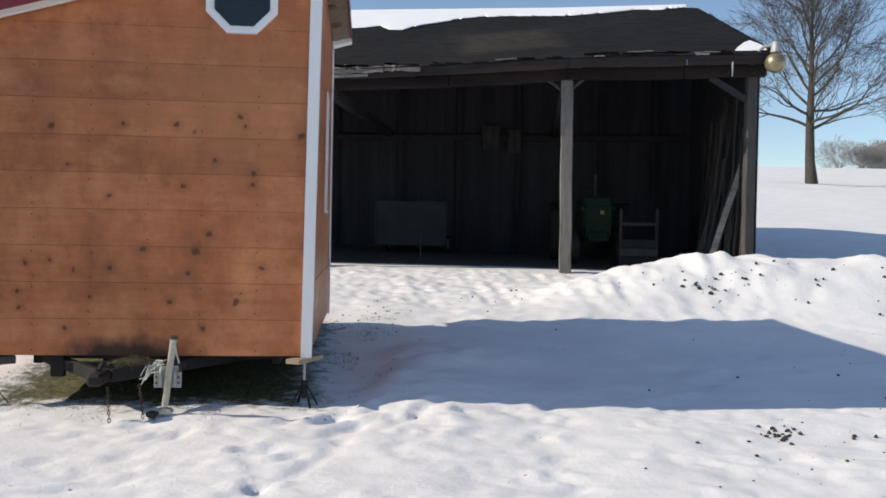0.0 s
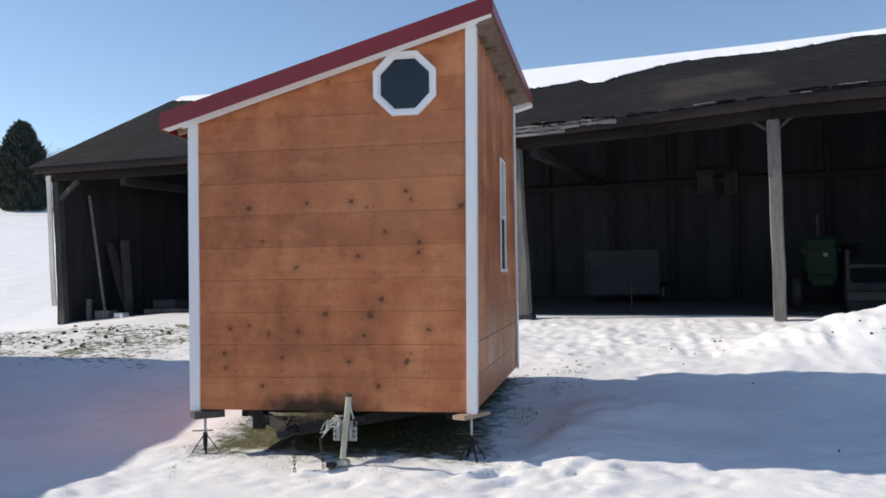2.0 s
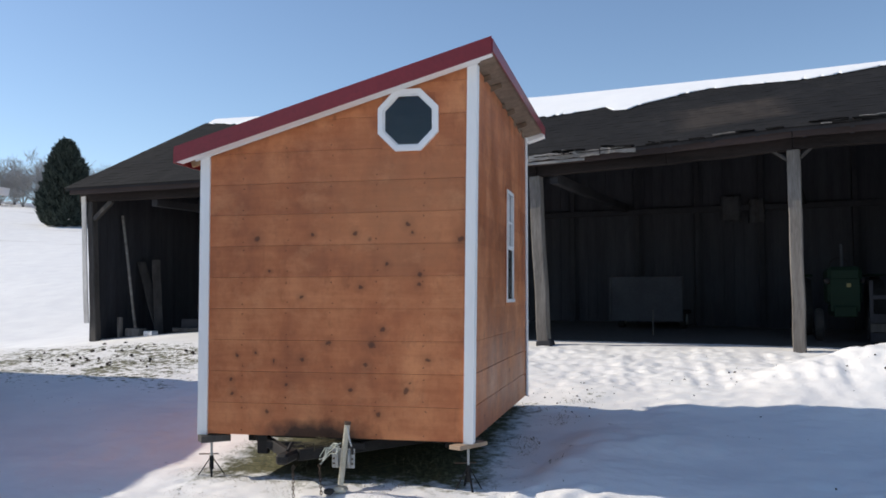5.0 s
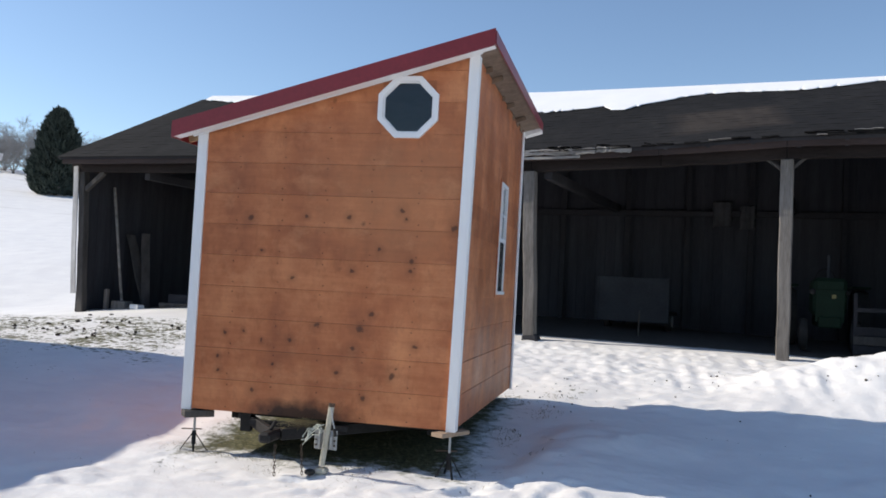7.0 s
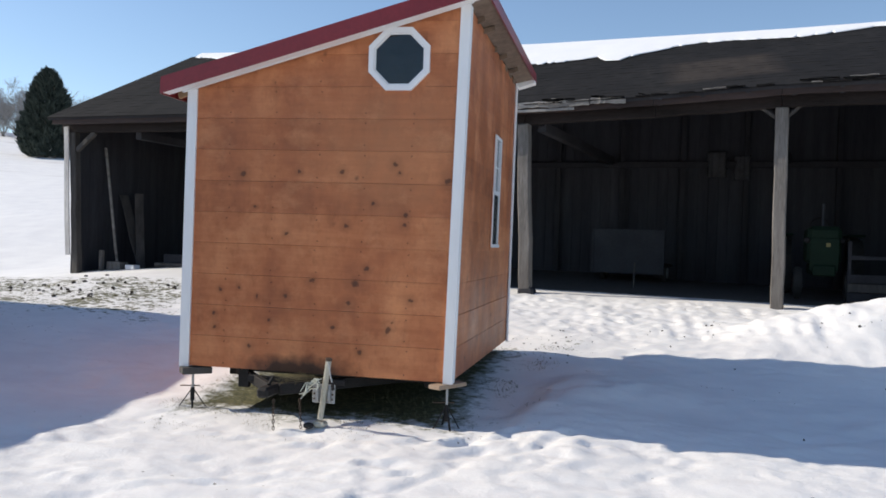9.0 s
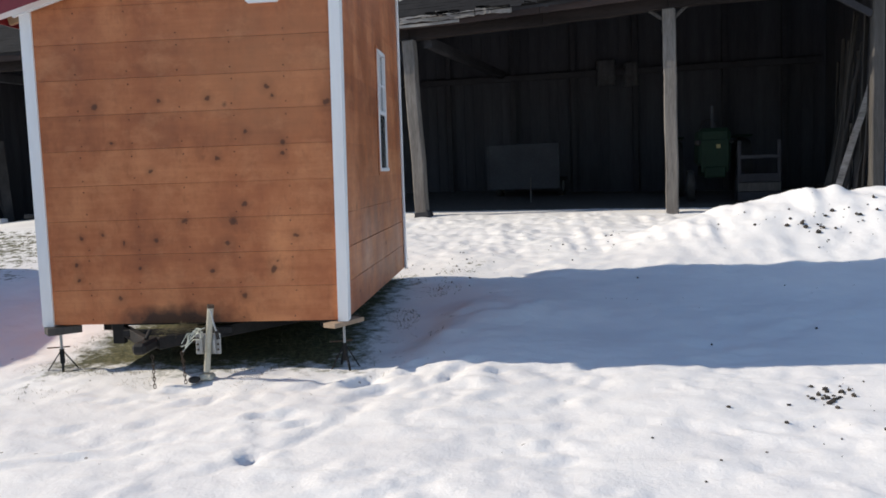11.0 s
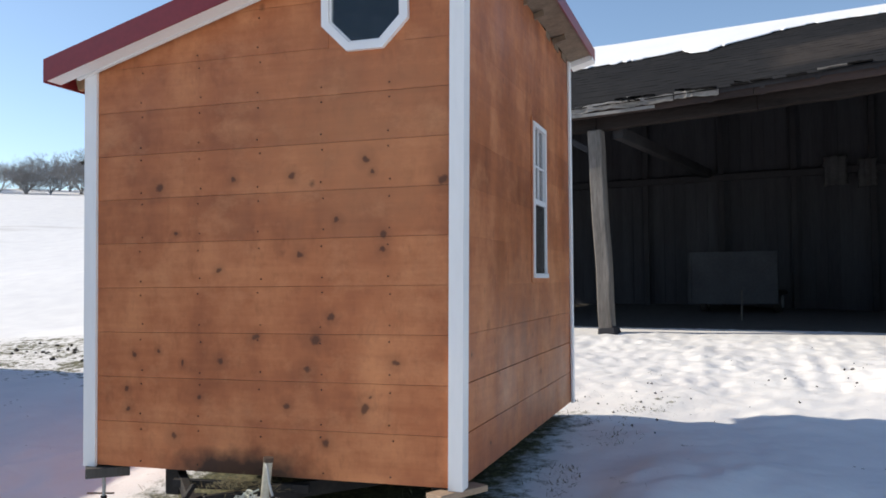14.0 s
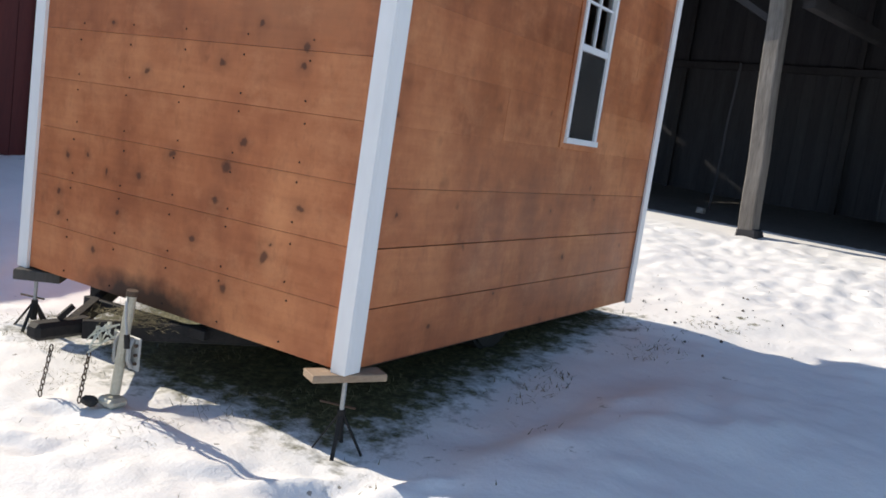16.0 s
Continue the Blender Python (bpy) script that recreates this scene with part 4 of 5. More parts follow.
def leveling_jack(x, y, top, label):
    g = gz(x, y)
    ob = thing("leveling_jack", label, "jack stand", (x, y, g), "jacks under the corners")
    h = top - g
    part("screw", tube([(0, 0, h * 0.38), (0, 0, h - 0.001)], 0.011, 8), M_ZINC, ob)
    part("pipe", tube([(0, 0, h * 0.18), (0, 0, h * 0.58)], 0.019, 8), M_STEEL_BLACK, ob)
    part("turn_bar", tube([(-0.11, -0.02, h * 0.62), (0.06, 0.02, h * 0.63)], 0.006, 6), M_RUST, ob)
    for k in range(4):
        t = k * math.pi / 2 + 0.5
        part("leg", beam((0.014 * math.cos(t), 0.014 * math.sin(t), h * 0.5), (0.115 * math.cos(t), 0.115 * math.sin(t), 0.0), 0.018, 0.008), M_STEEL_BLACK, ob)
    return ob


leveling_jack(0.10, 0.03, Z0 - 0.075, "black steel screw jack under a wooden block")
leveling_jack(2.41, 0.06, Z0 - 0.047, "black steel screw jack under a wooden plank")
tagged(part("wood_plank", turned(box(-0.18, -0.06, 0, 0.18, 0.06, 0.034, 0.003), pose(2.415, 0.05, Z0 - 0.046, 0, 0, 62)), M_OFFCUT), "pale offcut plank wedged under the cabin corner", "wood block")
tagged(part("wood_block", turned(box(-0.13, -0.07, 0, 0.13, 0.07, 0.06, 0.004), pose(0.12, 0.04, Z0 - 0.074, 0, 0, 40)), M_DIM_WOOD), "grey wooden block under the cabin corner", "wood block")

# ---- the open-fronted barn ----
S0, S1 = -17.1, 3.55


def eave_z(s):
    return float(np.interp(s, [-17.4, -12, -8, -4.8, -2.6, 0.0, 4.0], [4.47, 4.44, 4.40, 4.41, 4.48, 4.62, 4.70]))


def roof_z(s, n):
    """The roof's surface: from the sagging eave to the straight ridge, and down behind."""
    ridge = float(np.interp(s, [-17, -12, -8, -6, 0, 3], [7.14, 6.96, 6.84, 6.80, 6.81, 6.86]))
    e = eave_z(s)
    if n <= 4.8:
        return e + (ridge - e) * (n + 0.45) / 5.25
    return ridge - (n - 4.8) * 0.44


def roof_end(n, right):
    """The roof's ends are not square: the ridge is shorter than the eave."""
    f = min(max((n + 0.45) / 5.25, 0), 1)
    return 3.75 - 0.55 * f if right else -17.45 + 0.35 * f


def barn():
    ob = thing("barn", "long weathered open-fronted barn with dark shingle roof and earth floor", "barn")
    rng = random.Random(2)
    # roof deck
    ns = [-0.45, 0.9, 2.2, 3.5, 4.8, 6.2, 7.6]
    bm = bmesh.new()
    cols = 40
    up, dn = [], []
    for i in range(cols + 1):
        ru, rd = [], []
        for n in ns:
            s = roof_end(n, False) + (roof_end(n, True) - roof_end(n, False)) * i / cols
            ru.append(bm.verts.new(barn_at(s, n, roof_z(s, n) - 0.02)))
            rd.append(bm.verts.new(barn_at(s, n, roof_z(s, n) - 0.09)))
        up.append(ru)
        dn.append(rd)
    for i in range(cols):
        for j in range(len(ns) - 1):
            bm.faces.new((up[i][j], up[i + 1][j], up[i + 1][j + 1], up[i][j + 1]))
            bm.faces.new((dn[i][j], dn[i][j + 1], dn[i + 1][j + 1], dn[i + 1][j]))
        for j in (0, len(ns) - 1):
            bm.faces.new((up[i][j], dn[i][j], dn[i + 1][j], up[i + 1][j]))
    for i in (0, cols):
        for j in range(len(ns) - 1):
            bm.faces.new((up[i][j], up[i][j + 1], dn[i][j + 1], dn[i][j]))
    bmesh.ops.recalc_face_normals(bm, faces=bm.faces[:])
    roof = part("roof", bm, M_BARN_BEAM, ob)
    # courses of shingles, each lapped over the one below, with a worn lighter patch
    n = -0.50
    while n < 4.7:
        bm = bmesh.new()
        n1 = min(n + 0.30, 4.86)
        a, b = roof_end(n, False) - 0.03, roof_end(n, True) + 0.03
        k = 110
        prev = None
        for i in range(k + 1):
            s = a + (b - a) * i / k
            j = rng.uniform(-0.012, 0.012)
            lo, hi = barn_at(s, n + j, roof_z(s, n) - 0.002), barn_at(s, n1, roof_z(s, n1) - 0.006)
            base = barn_at(s, n + j, roof_z(s, n) - 0.018)
            row = [bm.verts.new(base), bm.verts.new(lo), bm.verts.new(hi)]
            if prev:
                bm.faces.new((prev[0], row[0], row[1], prev[1]))
                bm.faces.new((prev[1], row[1], row[2], prev[2]))
            prev = row
        part("shingle_course", bm, M_SHINGLE, roof)
        n += 0.22
    # torn and curled shingles along the sagging eave
    for i in range(46):
        s, w = rng.uniform(-7.0, 2.8), rng.uniform(0.12, 0.5)
        n0, lift = rng.uniform(-0.56, -0.30), rng.uniform(0.012, 0.05)
        tear = beam(barn_at(s, n0, roof_z(s, n0) + lift), barn_at(s + w, n0 + rng.uniform(-0.03, 0.03), roof_z(s + w, n0) + lift * rng.uniform(0.3, 1)), 0.09, 0.010, 0.002, wobble=0.008, cuts=4)
        part("curled_shingle", tear, M_PALE_WOOD if i % 6 == 0 else M_SHINGLE, roof)
    # rafters
    for i in range(27):
        s = S0 + 0.3 + i * (S1 - S0 - 0.5) / 26
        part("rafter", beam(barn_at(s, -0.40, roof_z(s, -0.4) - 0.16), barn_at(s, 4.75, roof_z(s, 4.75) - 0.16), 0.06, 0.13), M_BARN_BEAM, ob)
    # front header, in lengths, with fascia boards
    marks = [-17.35, -12.6, -8.6, -4.8, -2.2, 0.05, 2.2, 3.7]
    for a, b in zip(marks, marks[1:]):
        part("header", beam(barn_at(a + 0.005, 0.0, eave_z(a) - 0.24), barn_at(b - 0.005, 0.0, eave_z(b) - 0.24), 0.16, 0.22, 0.01, wobble=0.012, cuts=4), M_HEADER_SHADED, ob)
        part("fascia", beam(barn_at(a + 0.005, -0.40, eave_z(a) - 0.10), barn_at(b - 0.005, -0.40, eave_z(b) - 0.10), 0.03, 0.17, 0.004, wobble=0.012, cuts=6), M_HEADER, ob)
    # peeling pale fascia over the sagging bay
    for a, b, dz in ((-7.6, -5.2, 0.02), (-5.19, -3.4, 0.01), (-3.38, -2.7, -0.01)):
        part("fascia", beam(barn_at(a, -0.475, eave_z(a) - 0.05 - dz), barn_at(b, -0.475, eave_z(b) - 0.06), 0.02, 0.10, 0.003, wobble=0.014, cuts=14), M_PALE_WOOD, ob, "pale peeling fascia board")
    part("trailing_lath", beam(barn_at(-7.2, -0.47, eave_z(-7) - 0.20), barn_at(-3.7, -0.465, eave_z(-3.7) - 0.16), 0.02, 0.045, wobble=0.008, cuts=5), M_PALE_WOOD, ob)
    part("icicle", tube([barn_at(3.0, -0.43, eave_z(3) - 0.16), barn_at(3.0, -0.43, eave_z(3) - 0.42)], [0.016, 0.004], 6), M_WHITE, ob)
    # posts: plumb in the middle and at the ends, one leaning
    def post(s, n, top_s, size, material, label=""):
        p = barn_at(s, n, 0)
        g = barn_z(gz(p.x, p.y) - 0.05)
        part("post", beam(barn_at(s, n, g), barn_at(top_s, n, eave_z(top_s) - 0.36), size * 0.80, size * 0.78, 0.016, wobble=0.007, cuts=9), material, ob, label)
    post(0.085, 0.0, 0.05, 0.255, M_GREY_WOOD, "weathered grey oak post")
    post(-4.655, -0.1, -4.81, 0.265, M_GREY_WOOD, "leaning grey post with a rotten foot")
    rot = barn_z(gz(*barn_at(-4.72, -0.1, 0).xy))
    part("rotten_foot", beam(barn_at(-4.63, -0.1, rot - 0.05), barn_at(-4.64, -0.1, rot + 0.11), 0.32, 0.27, 0.03, wobble=0.02, cuts=3, taper=0.85), M_BARN_BEAM, ob)
    post(-10.9, 0.0, -10.9, 0.22, M_GREY_WOOD)
    post(-16.80, 0.02, -17.02, 0.22, M_DIM_WOOD)
    part("corner_board", beam(barn_at(-16.98, -0.12, 0.95), barn_at(-17.17, -0.12, eave_z(-17.2) - 0.22), 0.14, 0.03, 0.004, wobble=0.008, cuts=5), M_LIT_BOARD, ob, "bleached white corner board")
    post(3.44, 0.02, 3.44, 0.20, M_DIM_WOOD)
    part("brace", beam(barn_at(-0.56, 0, 4.45), barn_at(-0.06, 0, 4.09), 0.045, 0.05, 0.006), M_DIM_WOOD, ob)
    part("brace", beam(barn_at(0.54, 0, 4.46), barn_at(0.16, 0, 4.11), 0.045, 0.05, 0.006), M_DIM_WOOD, ob)
    part("brace", beam(barn_at(2.7, 0, eave_z(2.8) - 0.36), barn_at(3.36, 0, 3.9), 0.08, 0.10, 0.006), M_BARN_BEAM, ob)
    part("brace", beam(barn_at(-16.3, 0, eave_z(-16.3) - 0.36), barn_at(-16.9, 0, 3.65), 0.08, 0.11, 0.006), M_DIM_WOOD, ob)
    part("brace", beam(barn_at(-5.5, 0, eave_z(-5.5) - 0.36), barn_at(-4.9, 0, 3.7), 0.07, 0.09, 0.006), M_BARN_BEAM, ob)
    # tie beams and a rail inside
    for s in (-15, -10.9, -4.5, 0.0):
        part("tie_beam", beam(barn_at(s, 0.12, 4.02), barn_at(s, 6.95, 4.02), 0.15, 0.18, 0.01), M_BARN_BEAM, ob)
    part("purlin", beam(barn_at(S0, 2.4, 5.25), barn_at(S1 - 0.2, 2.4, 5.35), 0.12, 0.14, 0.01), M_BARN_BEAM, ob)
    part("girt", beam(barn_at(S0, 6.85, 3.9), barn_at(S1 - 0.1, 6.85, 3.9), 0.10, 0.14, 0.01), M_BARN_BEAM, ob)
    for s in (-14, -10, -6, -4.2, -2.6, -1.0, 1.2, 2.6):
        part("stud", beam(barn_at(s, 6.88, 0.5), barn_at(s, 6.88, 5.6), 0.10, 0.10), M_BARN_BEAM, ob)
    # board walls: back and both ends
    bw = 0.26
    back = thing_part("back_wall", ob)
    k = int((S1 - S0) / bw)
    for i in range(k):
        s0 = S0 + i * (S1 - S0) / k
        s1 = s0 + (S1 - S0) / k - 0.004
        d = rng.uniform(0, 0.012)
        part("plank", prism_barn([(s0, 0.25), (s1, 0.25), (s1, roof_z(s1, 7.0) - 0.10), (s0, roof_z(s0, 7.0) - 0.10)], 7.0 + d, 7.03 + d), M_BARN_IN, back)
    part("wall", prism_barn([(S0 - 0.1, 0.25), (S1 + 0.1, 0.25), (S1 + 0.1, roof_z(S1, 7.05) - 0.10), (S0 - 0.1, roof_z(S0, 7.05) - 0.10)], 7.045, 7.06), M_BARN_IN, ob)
    for s, right in ((S0, False), (S1, True)):
        wall = thing_part("end_wall", ob)
        q = 27
        for n0 in (0.12, 1.84, 3.55, 5.27):
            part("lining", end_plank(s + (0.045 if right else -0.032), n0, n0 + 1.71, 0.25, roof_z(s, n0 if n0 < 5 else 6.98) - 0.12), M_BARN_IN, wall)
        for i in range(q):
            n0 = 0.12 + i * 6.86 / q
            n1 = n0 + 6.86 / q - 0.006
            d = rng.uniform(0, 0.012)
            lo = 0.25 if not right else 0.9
            # three planks by the open front are paler: daylight put into the colour
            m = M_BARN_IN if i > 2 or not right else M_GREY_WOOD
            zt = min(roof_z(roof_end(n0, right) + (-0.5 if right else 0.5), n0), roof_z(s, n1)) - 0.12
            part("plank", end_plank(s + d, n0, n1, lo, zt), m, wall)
    # tall unseen block added behind, to cast the shade on the snow beside
    caster = thing_part("rear_wing", ob)
    rise = [(7.62, 6.0), (9.2, 7.3), (11.3, 8.1), (13.4, 7.6), (15.4, 6.5)]
    for s0, s1 in ((-6.0, -5.94), (3.06, 3.12)):
        part("wall", rear_slab([(7.62, 0.3)] + rise + [(15.4, 0.3)], s0, s1), M_BARN_IN, caster)
    part("wall", prism_barn([(-5.94, 0.3), (3.06, 0.3), (3.06, 6.45), (-5.94, 6.45)], 15.3, 15.36), M_BARN_IN, caster)
    for (n0, z0), (n1, z1) in zip(rise, rise[1:]):
        part("roof_slope", rear_slab([(n0, z0 + 0.01), (n1, z1 + 0.01), (n1, z1 + 0.09), (n0, z0 + 0.09)], -6.2, 3.3), M_SHINGLE, caster)
    part("stone_footing", turned(box(3.36, -0.05, 0.2, 3.68, 7.0, 0.9, 0.03), barn_matrix()), M_STONE, ob, "grey stone footing")
    return ob


def thing_part(name, parent):
    o = new(name)
    o.parent = parent
    return o


def barn_matrix():
    return Matrix.Translation(BARN_O) @ Matrix.Scale(BARN_U, 4) @ Matrix(((BARN_S.x, BARN_N.x, 0, 0), (BARN_S.y, BARN_N.y, 0, 0), (0, 0, 1, 0), (0, 0, 0, 1)))


def prism_barn(outline, n0, n1):
    return turned(prism(outline, n0, n1), barn_matrix())


def rear_slab(outline, s0, s1):
    """A slab that stands across the barn: its outline is in depth and height."""
    bm = prism(outline, -s1, -s0)
    bm.transform(Matrix(((0, -1, 0, 0), (1, 0, 0, 0), (0, 0, 1, 0), (0, 0, 0, 1))))
    return turned(bm, barn_matrix())


def end_plank(s, n0, n1, z0, z1):
    return turned(box(s, n0, z0, s + 0.028, n1, z1), barn_matrix())


M_STONE = rough_mat("footing stone", (0.10, 0.09, 0.085), (0.24, 0.22, 0.20), 3.0, 25.0, 0.9, rel=0.5)
barn()


def roof_snow():
    """The snow that still lies along the ridge, with a ragged lower edge."""
    rng = random.Random(12)
    bm = bmesh.new()
    rows, prev, wander = 330, None, 0.0
    for i in range(rows + 1):
        f = i / rows
        s = -16.9 + 19.9 * f
        edge = float(np.interp(s, [-17, -15, -12, -8, -5.7, -4.45, -4.12, -3.85, -3.5, -3.2, -2.2, -1.35, 0.3, 1.0, 1.7, 2.4, 3.1], [4.55, 4.0, 3.3, 2.8, 2.7, 2.88, 3.08, 2.62, 2.6, 3.2, 3.75, 4.0, 3.85, 4.1, 4.5, 4.45, 4.72]))
        if rng.random() < 0.35:
            wander = rng.uniform(-0.09, 0.09)
        calm = edge
        edge = min(edge + wander * (0.4 if s < -12 else 1) + 0.04 * math.sin(s * 2.3), 4.72)
        lo, ri = roof_z(s, edge), roof_z(s, 4.8)
        mid = max((calm + 4.8) / 2, edge + 0.03)
        row = [bm.verts.new(barn_at(s, edge, lo + 0.02)), bm.verts.new(barn_at(s, edge + 0.015, lo + 0.045)), bm.verts.new(barn_at(s, mid, roof_z(s, mid) + 0.06)),
               bm.verts.new(barn_at(s, 4.8, ri + 0.06)), bm.verts.new(barn_at(s, 6.2, roof_z(s, 6.2) + 0.08)), bm.verts.new(barn_at(s, 6.25, roof_z(s, 6.25) - 0.02))]
        if prev:
            for a in range(5):
                bm.faces.new((prev[a], row[a], row[a + 1], prev[a + 1]))
        prev = row
    tagged(part("roof_snow", bm, M_SNOW_ROOF), "melting white snow along the barn roof ridge", "snow", kind="stuff")
    bm = bmesh.new()
    pts = [(3.05, -0.36), (3.3, -0.38), (3.62, -0.36), (3.60, -0.1), (3.48, 0.38), (3.30, 0.15)]
    lo = [bm.verts.new(barn_at(s, n, roof_z(s, n) + 0.022)) for s, n in pts]
    hi = [bm.verts.new(barn_at(3.40 + (s - 3.40) * 0.85, n * 0.85, roof_z(s, n * 0.85) + 0.07)) for s, n in pts]
    bm.faces.new(hi)
    for i in range(6):
        bm.faces.new((lo[i], lo[(i + 1) % 6], hi[(i + 1) % 6], hi[i]))
    bmesh.ops.recalc_face_normals(bm, faces=bm.faces[:])
    tagged(part("snow_patch", bm, M_SNOW_ROOF), "last snow patch on the barn roof corner", "snow")


roof_snow()

# ---- things in and on the barn ----


def barn_lamp():
    c = barn_at(3.72, -0.55, 4.48)
    ob = thing("yard_lamp", "round tarnished metal yard lamp on the barn corner", "yard lamp", c)
    bm = bmesh.new()
    bmesh.ops.create_uvsphere(bm, u_segments=24, v_segments=14, radius=0.165)
    smooth(part("globe", bm, M_BRASS, ob))
    part("neck", tube([(0, 0, 0.17), (0, 0, 0.34)], [0.085, 0.06], 12), M_ZINC, ob)
    part("arm", tube([(0, 0, 0.30), (-0.15, 0.12, 0.28), (-0.26, 0.42, 0.10)], 0.025, 8), M_ZINC, ob)


barn_lamp()


def wheel_part(parent, at, r, w, rim_material):
    bm = bmesh.new()
    for a0, a1, rad in ((-w / 2, -w * 0.3, r * 0.93), (-w * 0.3, w * 0.3, r), (w * 0.3, w / 2, r * 0.93)):
        bmesh.ops.create_cone(bm, cap_ends=True, segments=28, radius1=rad, radius2=rad, depth=a1 - a0, matrix=Matrix.Translation(((a0 + a1) / 2, 0, 0)) @ Matrix.Rotation(math.pi / 2, 4, "Y"))
    wh = part("wheel", bm, M_TYRE, parent)
    wh.location = at
    bm = bmesh.new()
    bmesh.ops.create_cone(bm, cap_ends=True, segments=20, radius1=r * 0.6, radius2=r * 0.55, depth=w + 0.03, matrix=Matrix.Rotation(math.pi / 2, 4, "Y"))
    part("rim", bm, rim_material, wh)


def tractor():
    p = barn_at(0.82, 3.4, 0)
    ob = thing("tractor", "old green tractor parked inside the dark barn", "tractor", (p.x, p.y, gz(p.x, p.y)))
    ob.rotation_euler, ob.scale = (0, 0, radians(-8)), (0.88, 0.88, 0.88)
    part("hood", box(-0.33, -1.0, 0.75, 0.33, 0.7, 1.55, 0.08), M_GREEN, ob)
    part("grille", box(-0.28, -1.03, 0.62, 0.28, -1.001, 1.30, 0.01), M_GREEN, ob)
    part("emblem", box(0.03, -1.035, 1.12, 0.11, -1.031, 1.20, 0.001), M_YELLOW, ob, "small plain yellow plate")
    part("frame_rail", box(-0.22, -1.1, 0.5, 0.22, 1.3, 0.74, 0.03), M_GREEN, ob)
    part("exhaust", tube([(0.0, -0.3, 1.55), (0.0, -0.3, 2.05)], 0.035, 10), M_TIN, ob)
    # headlights and rims coloured black for the barn's shade
    part("headlight", smooth_ball((0.34, -0.95, 1.25), (0.05, 0.05, 0.05), 1, 0.0), M_STEEL_BLACK, ob)
    part("headlight", smooth_ball((-0.34, -0.95, 1.25), (0.07, 0.06, 0.07), 1, 0.0), M_STEEL_BLACK, ob)
    part("seat", box(-0.25, 1.0, 1.1, 0.25, 1.45, 1.25, 0.05), M_YELLOW, ob)
    part("steering_wheel", tube([(0.2 * math.cos(t), 0.72 + 0.06 * math.sin(t), 1.6 + 0.2 * math.sin(t)) for t in (2 * math.pi * k / 14 for k in range(15))], 0.015, 6, caps=False), M_STEEL_BLACK, ob)
    part("steering_column", tube([(0, 0.72, 1.6), (0, 0.5, 1.2)], 0.02, 6), M_STEEL_BLACK, ob)
    for sx in (-0.75, 0.75):
        wheel_part(ob, (sx, 1.1, 0.68), 0.68, 0.34, M_STEEL_BLACK)
        part("fender", box(sx - 0.2, 0.6, 1.38, sx + 0.2, 1.6, 1.43, 0.02), M_GREEN, ob)
    for sx in (-0.5, 0.5):
        wheel_part(ob, (sx, -0.8, 0.34), 0.34, 0.16, M_STEEL_BLACK)


tractor()


def utility_panel():
    p = barn_at(-3.6, 4.9, 0)
    g = gz(p.x, p.y)
    ob = thing("equipment_trailer", "grey box trailer with upright tailgate in the barn", "trailer", (p.x, p.y, g))
    ob.rotation_euler, ob.scale = (0, 0, radians(-11.2)), (0.88, 0.88, 0.88)
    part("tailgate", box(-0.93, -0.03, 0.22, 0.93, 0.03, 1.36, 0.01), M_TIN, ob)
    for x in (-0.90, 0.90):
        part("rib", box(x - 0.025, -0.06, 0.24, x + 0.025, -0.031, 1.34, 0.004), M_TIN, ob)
    part("bed", box(-0.9, 0.032, 0.40, 0.9, 1.6, 0.5, 0.01), M_STEEL_BLACK, ob)
    for sx in (-0.8, 0.8):
        wheel_part(ob, (sx, 0.9, 0.26), 0.26, 0.15, M_ZINC)
    rod = barn_at(-3.15, 3.4, 0)
    tagged(part("steel_rod", tube([(rod.x, rod.y, gz(rod.x, rod.y) - 0.02), (rod.x + 0.01, rod.y, gz(rod.x, rod.y) + 0.52)], 0.016, 8), M_DIM_WOOD), "pale steel stake standing in the earth floor", "stake")


utility_panel()


def low_gate():
    p = barn_at(1.72, 2.3, 0)
    g = gz(p.x, p.y)
    ob = thing("wooden_crate", "low grey plank bin with upright posts", "bin", (p.x, p.y, g))
    ob.rotation_euler, ob.scale = (0, 0, radians(-11.2)), (0.88, 0.88, 0.88)
    for x in (-0.39, 0.39):
        part("upright", box(x - 0.035, -0.035, 0, x + 0.035, 0.035, 1.3, 0.005), M_BARN_BEAM, ob)
    for k in range(3):
        part("slat", box(-0.42, -0.062, 0.06 + 0.19 * k, 0.42, -0.037, 0.235 + 0.19 * k, 0.004), M_DIM_WOOD if k == 1 else M_BARN_BEAM, ob)
    part("top_rail", box(-0.42, -0.06, 0.92, 0.42, -0.037, 1.0, 0.004), M_BARN_BEAM, ob)


low_gate()


def hung_cloth(s, z, w, h, label, seed):
    rng = random.Random(seed)
    bm = bmesh.new()
    nx, nz_ = 10, 12
    grid = []
    for j in range(nz_ + 1):
        row = []
        for i in range(nx + 1):
            edge = 0.03 * rng.uniform(-1, 1) if i in (0, nx) or j == nz_ else 0
            row.append(bm.verts.new(barn_at(s + w * (i / nx - 0.5) + edge, 6.78 + 0.02 * math.sin(i * 1.7 + seed), z - h * j / nz_ + edge)))
        grid.append(row)
    for j in range(nz_):
        for i in range(nx):
            bm.faces.new((grid[j][i], grid[j][i + 1], grid[j + 1][i + 1], grid[j + 1][i]))
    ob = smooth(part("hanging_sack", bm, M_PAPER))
    mod = ob.modifiers.new("thick", "SOLIDIFY")
    mod.thickness = 0.02
    tagged(ob, label, "sack")


hung_cloth(-1.72, 4.22, 0.46, 0.66, "faded grey feed sack hung on the back wall", 3)
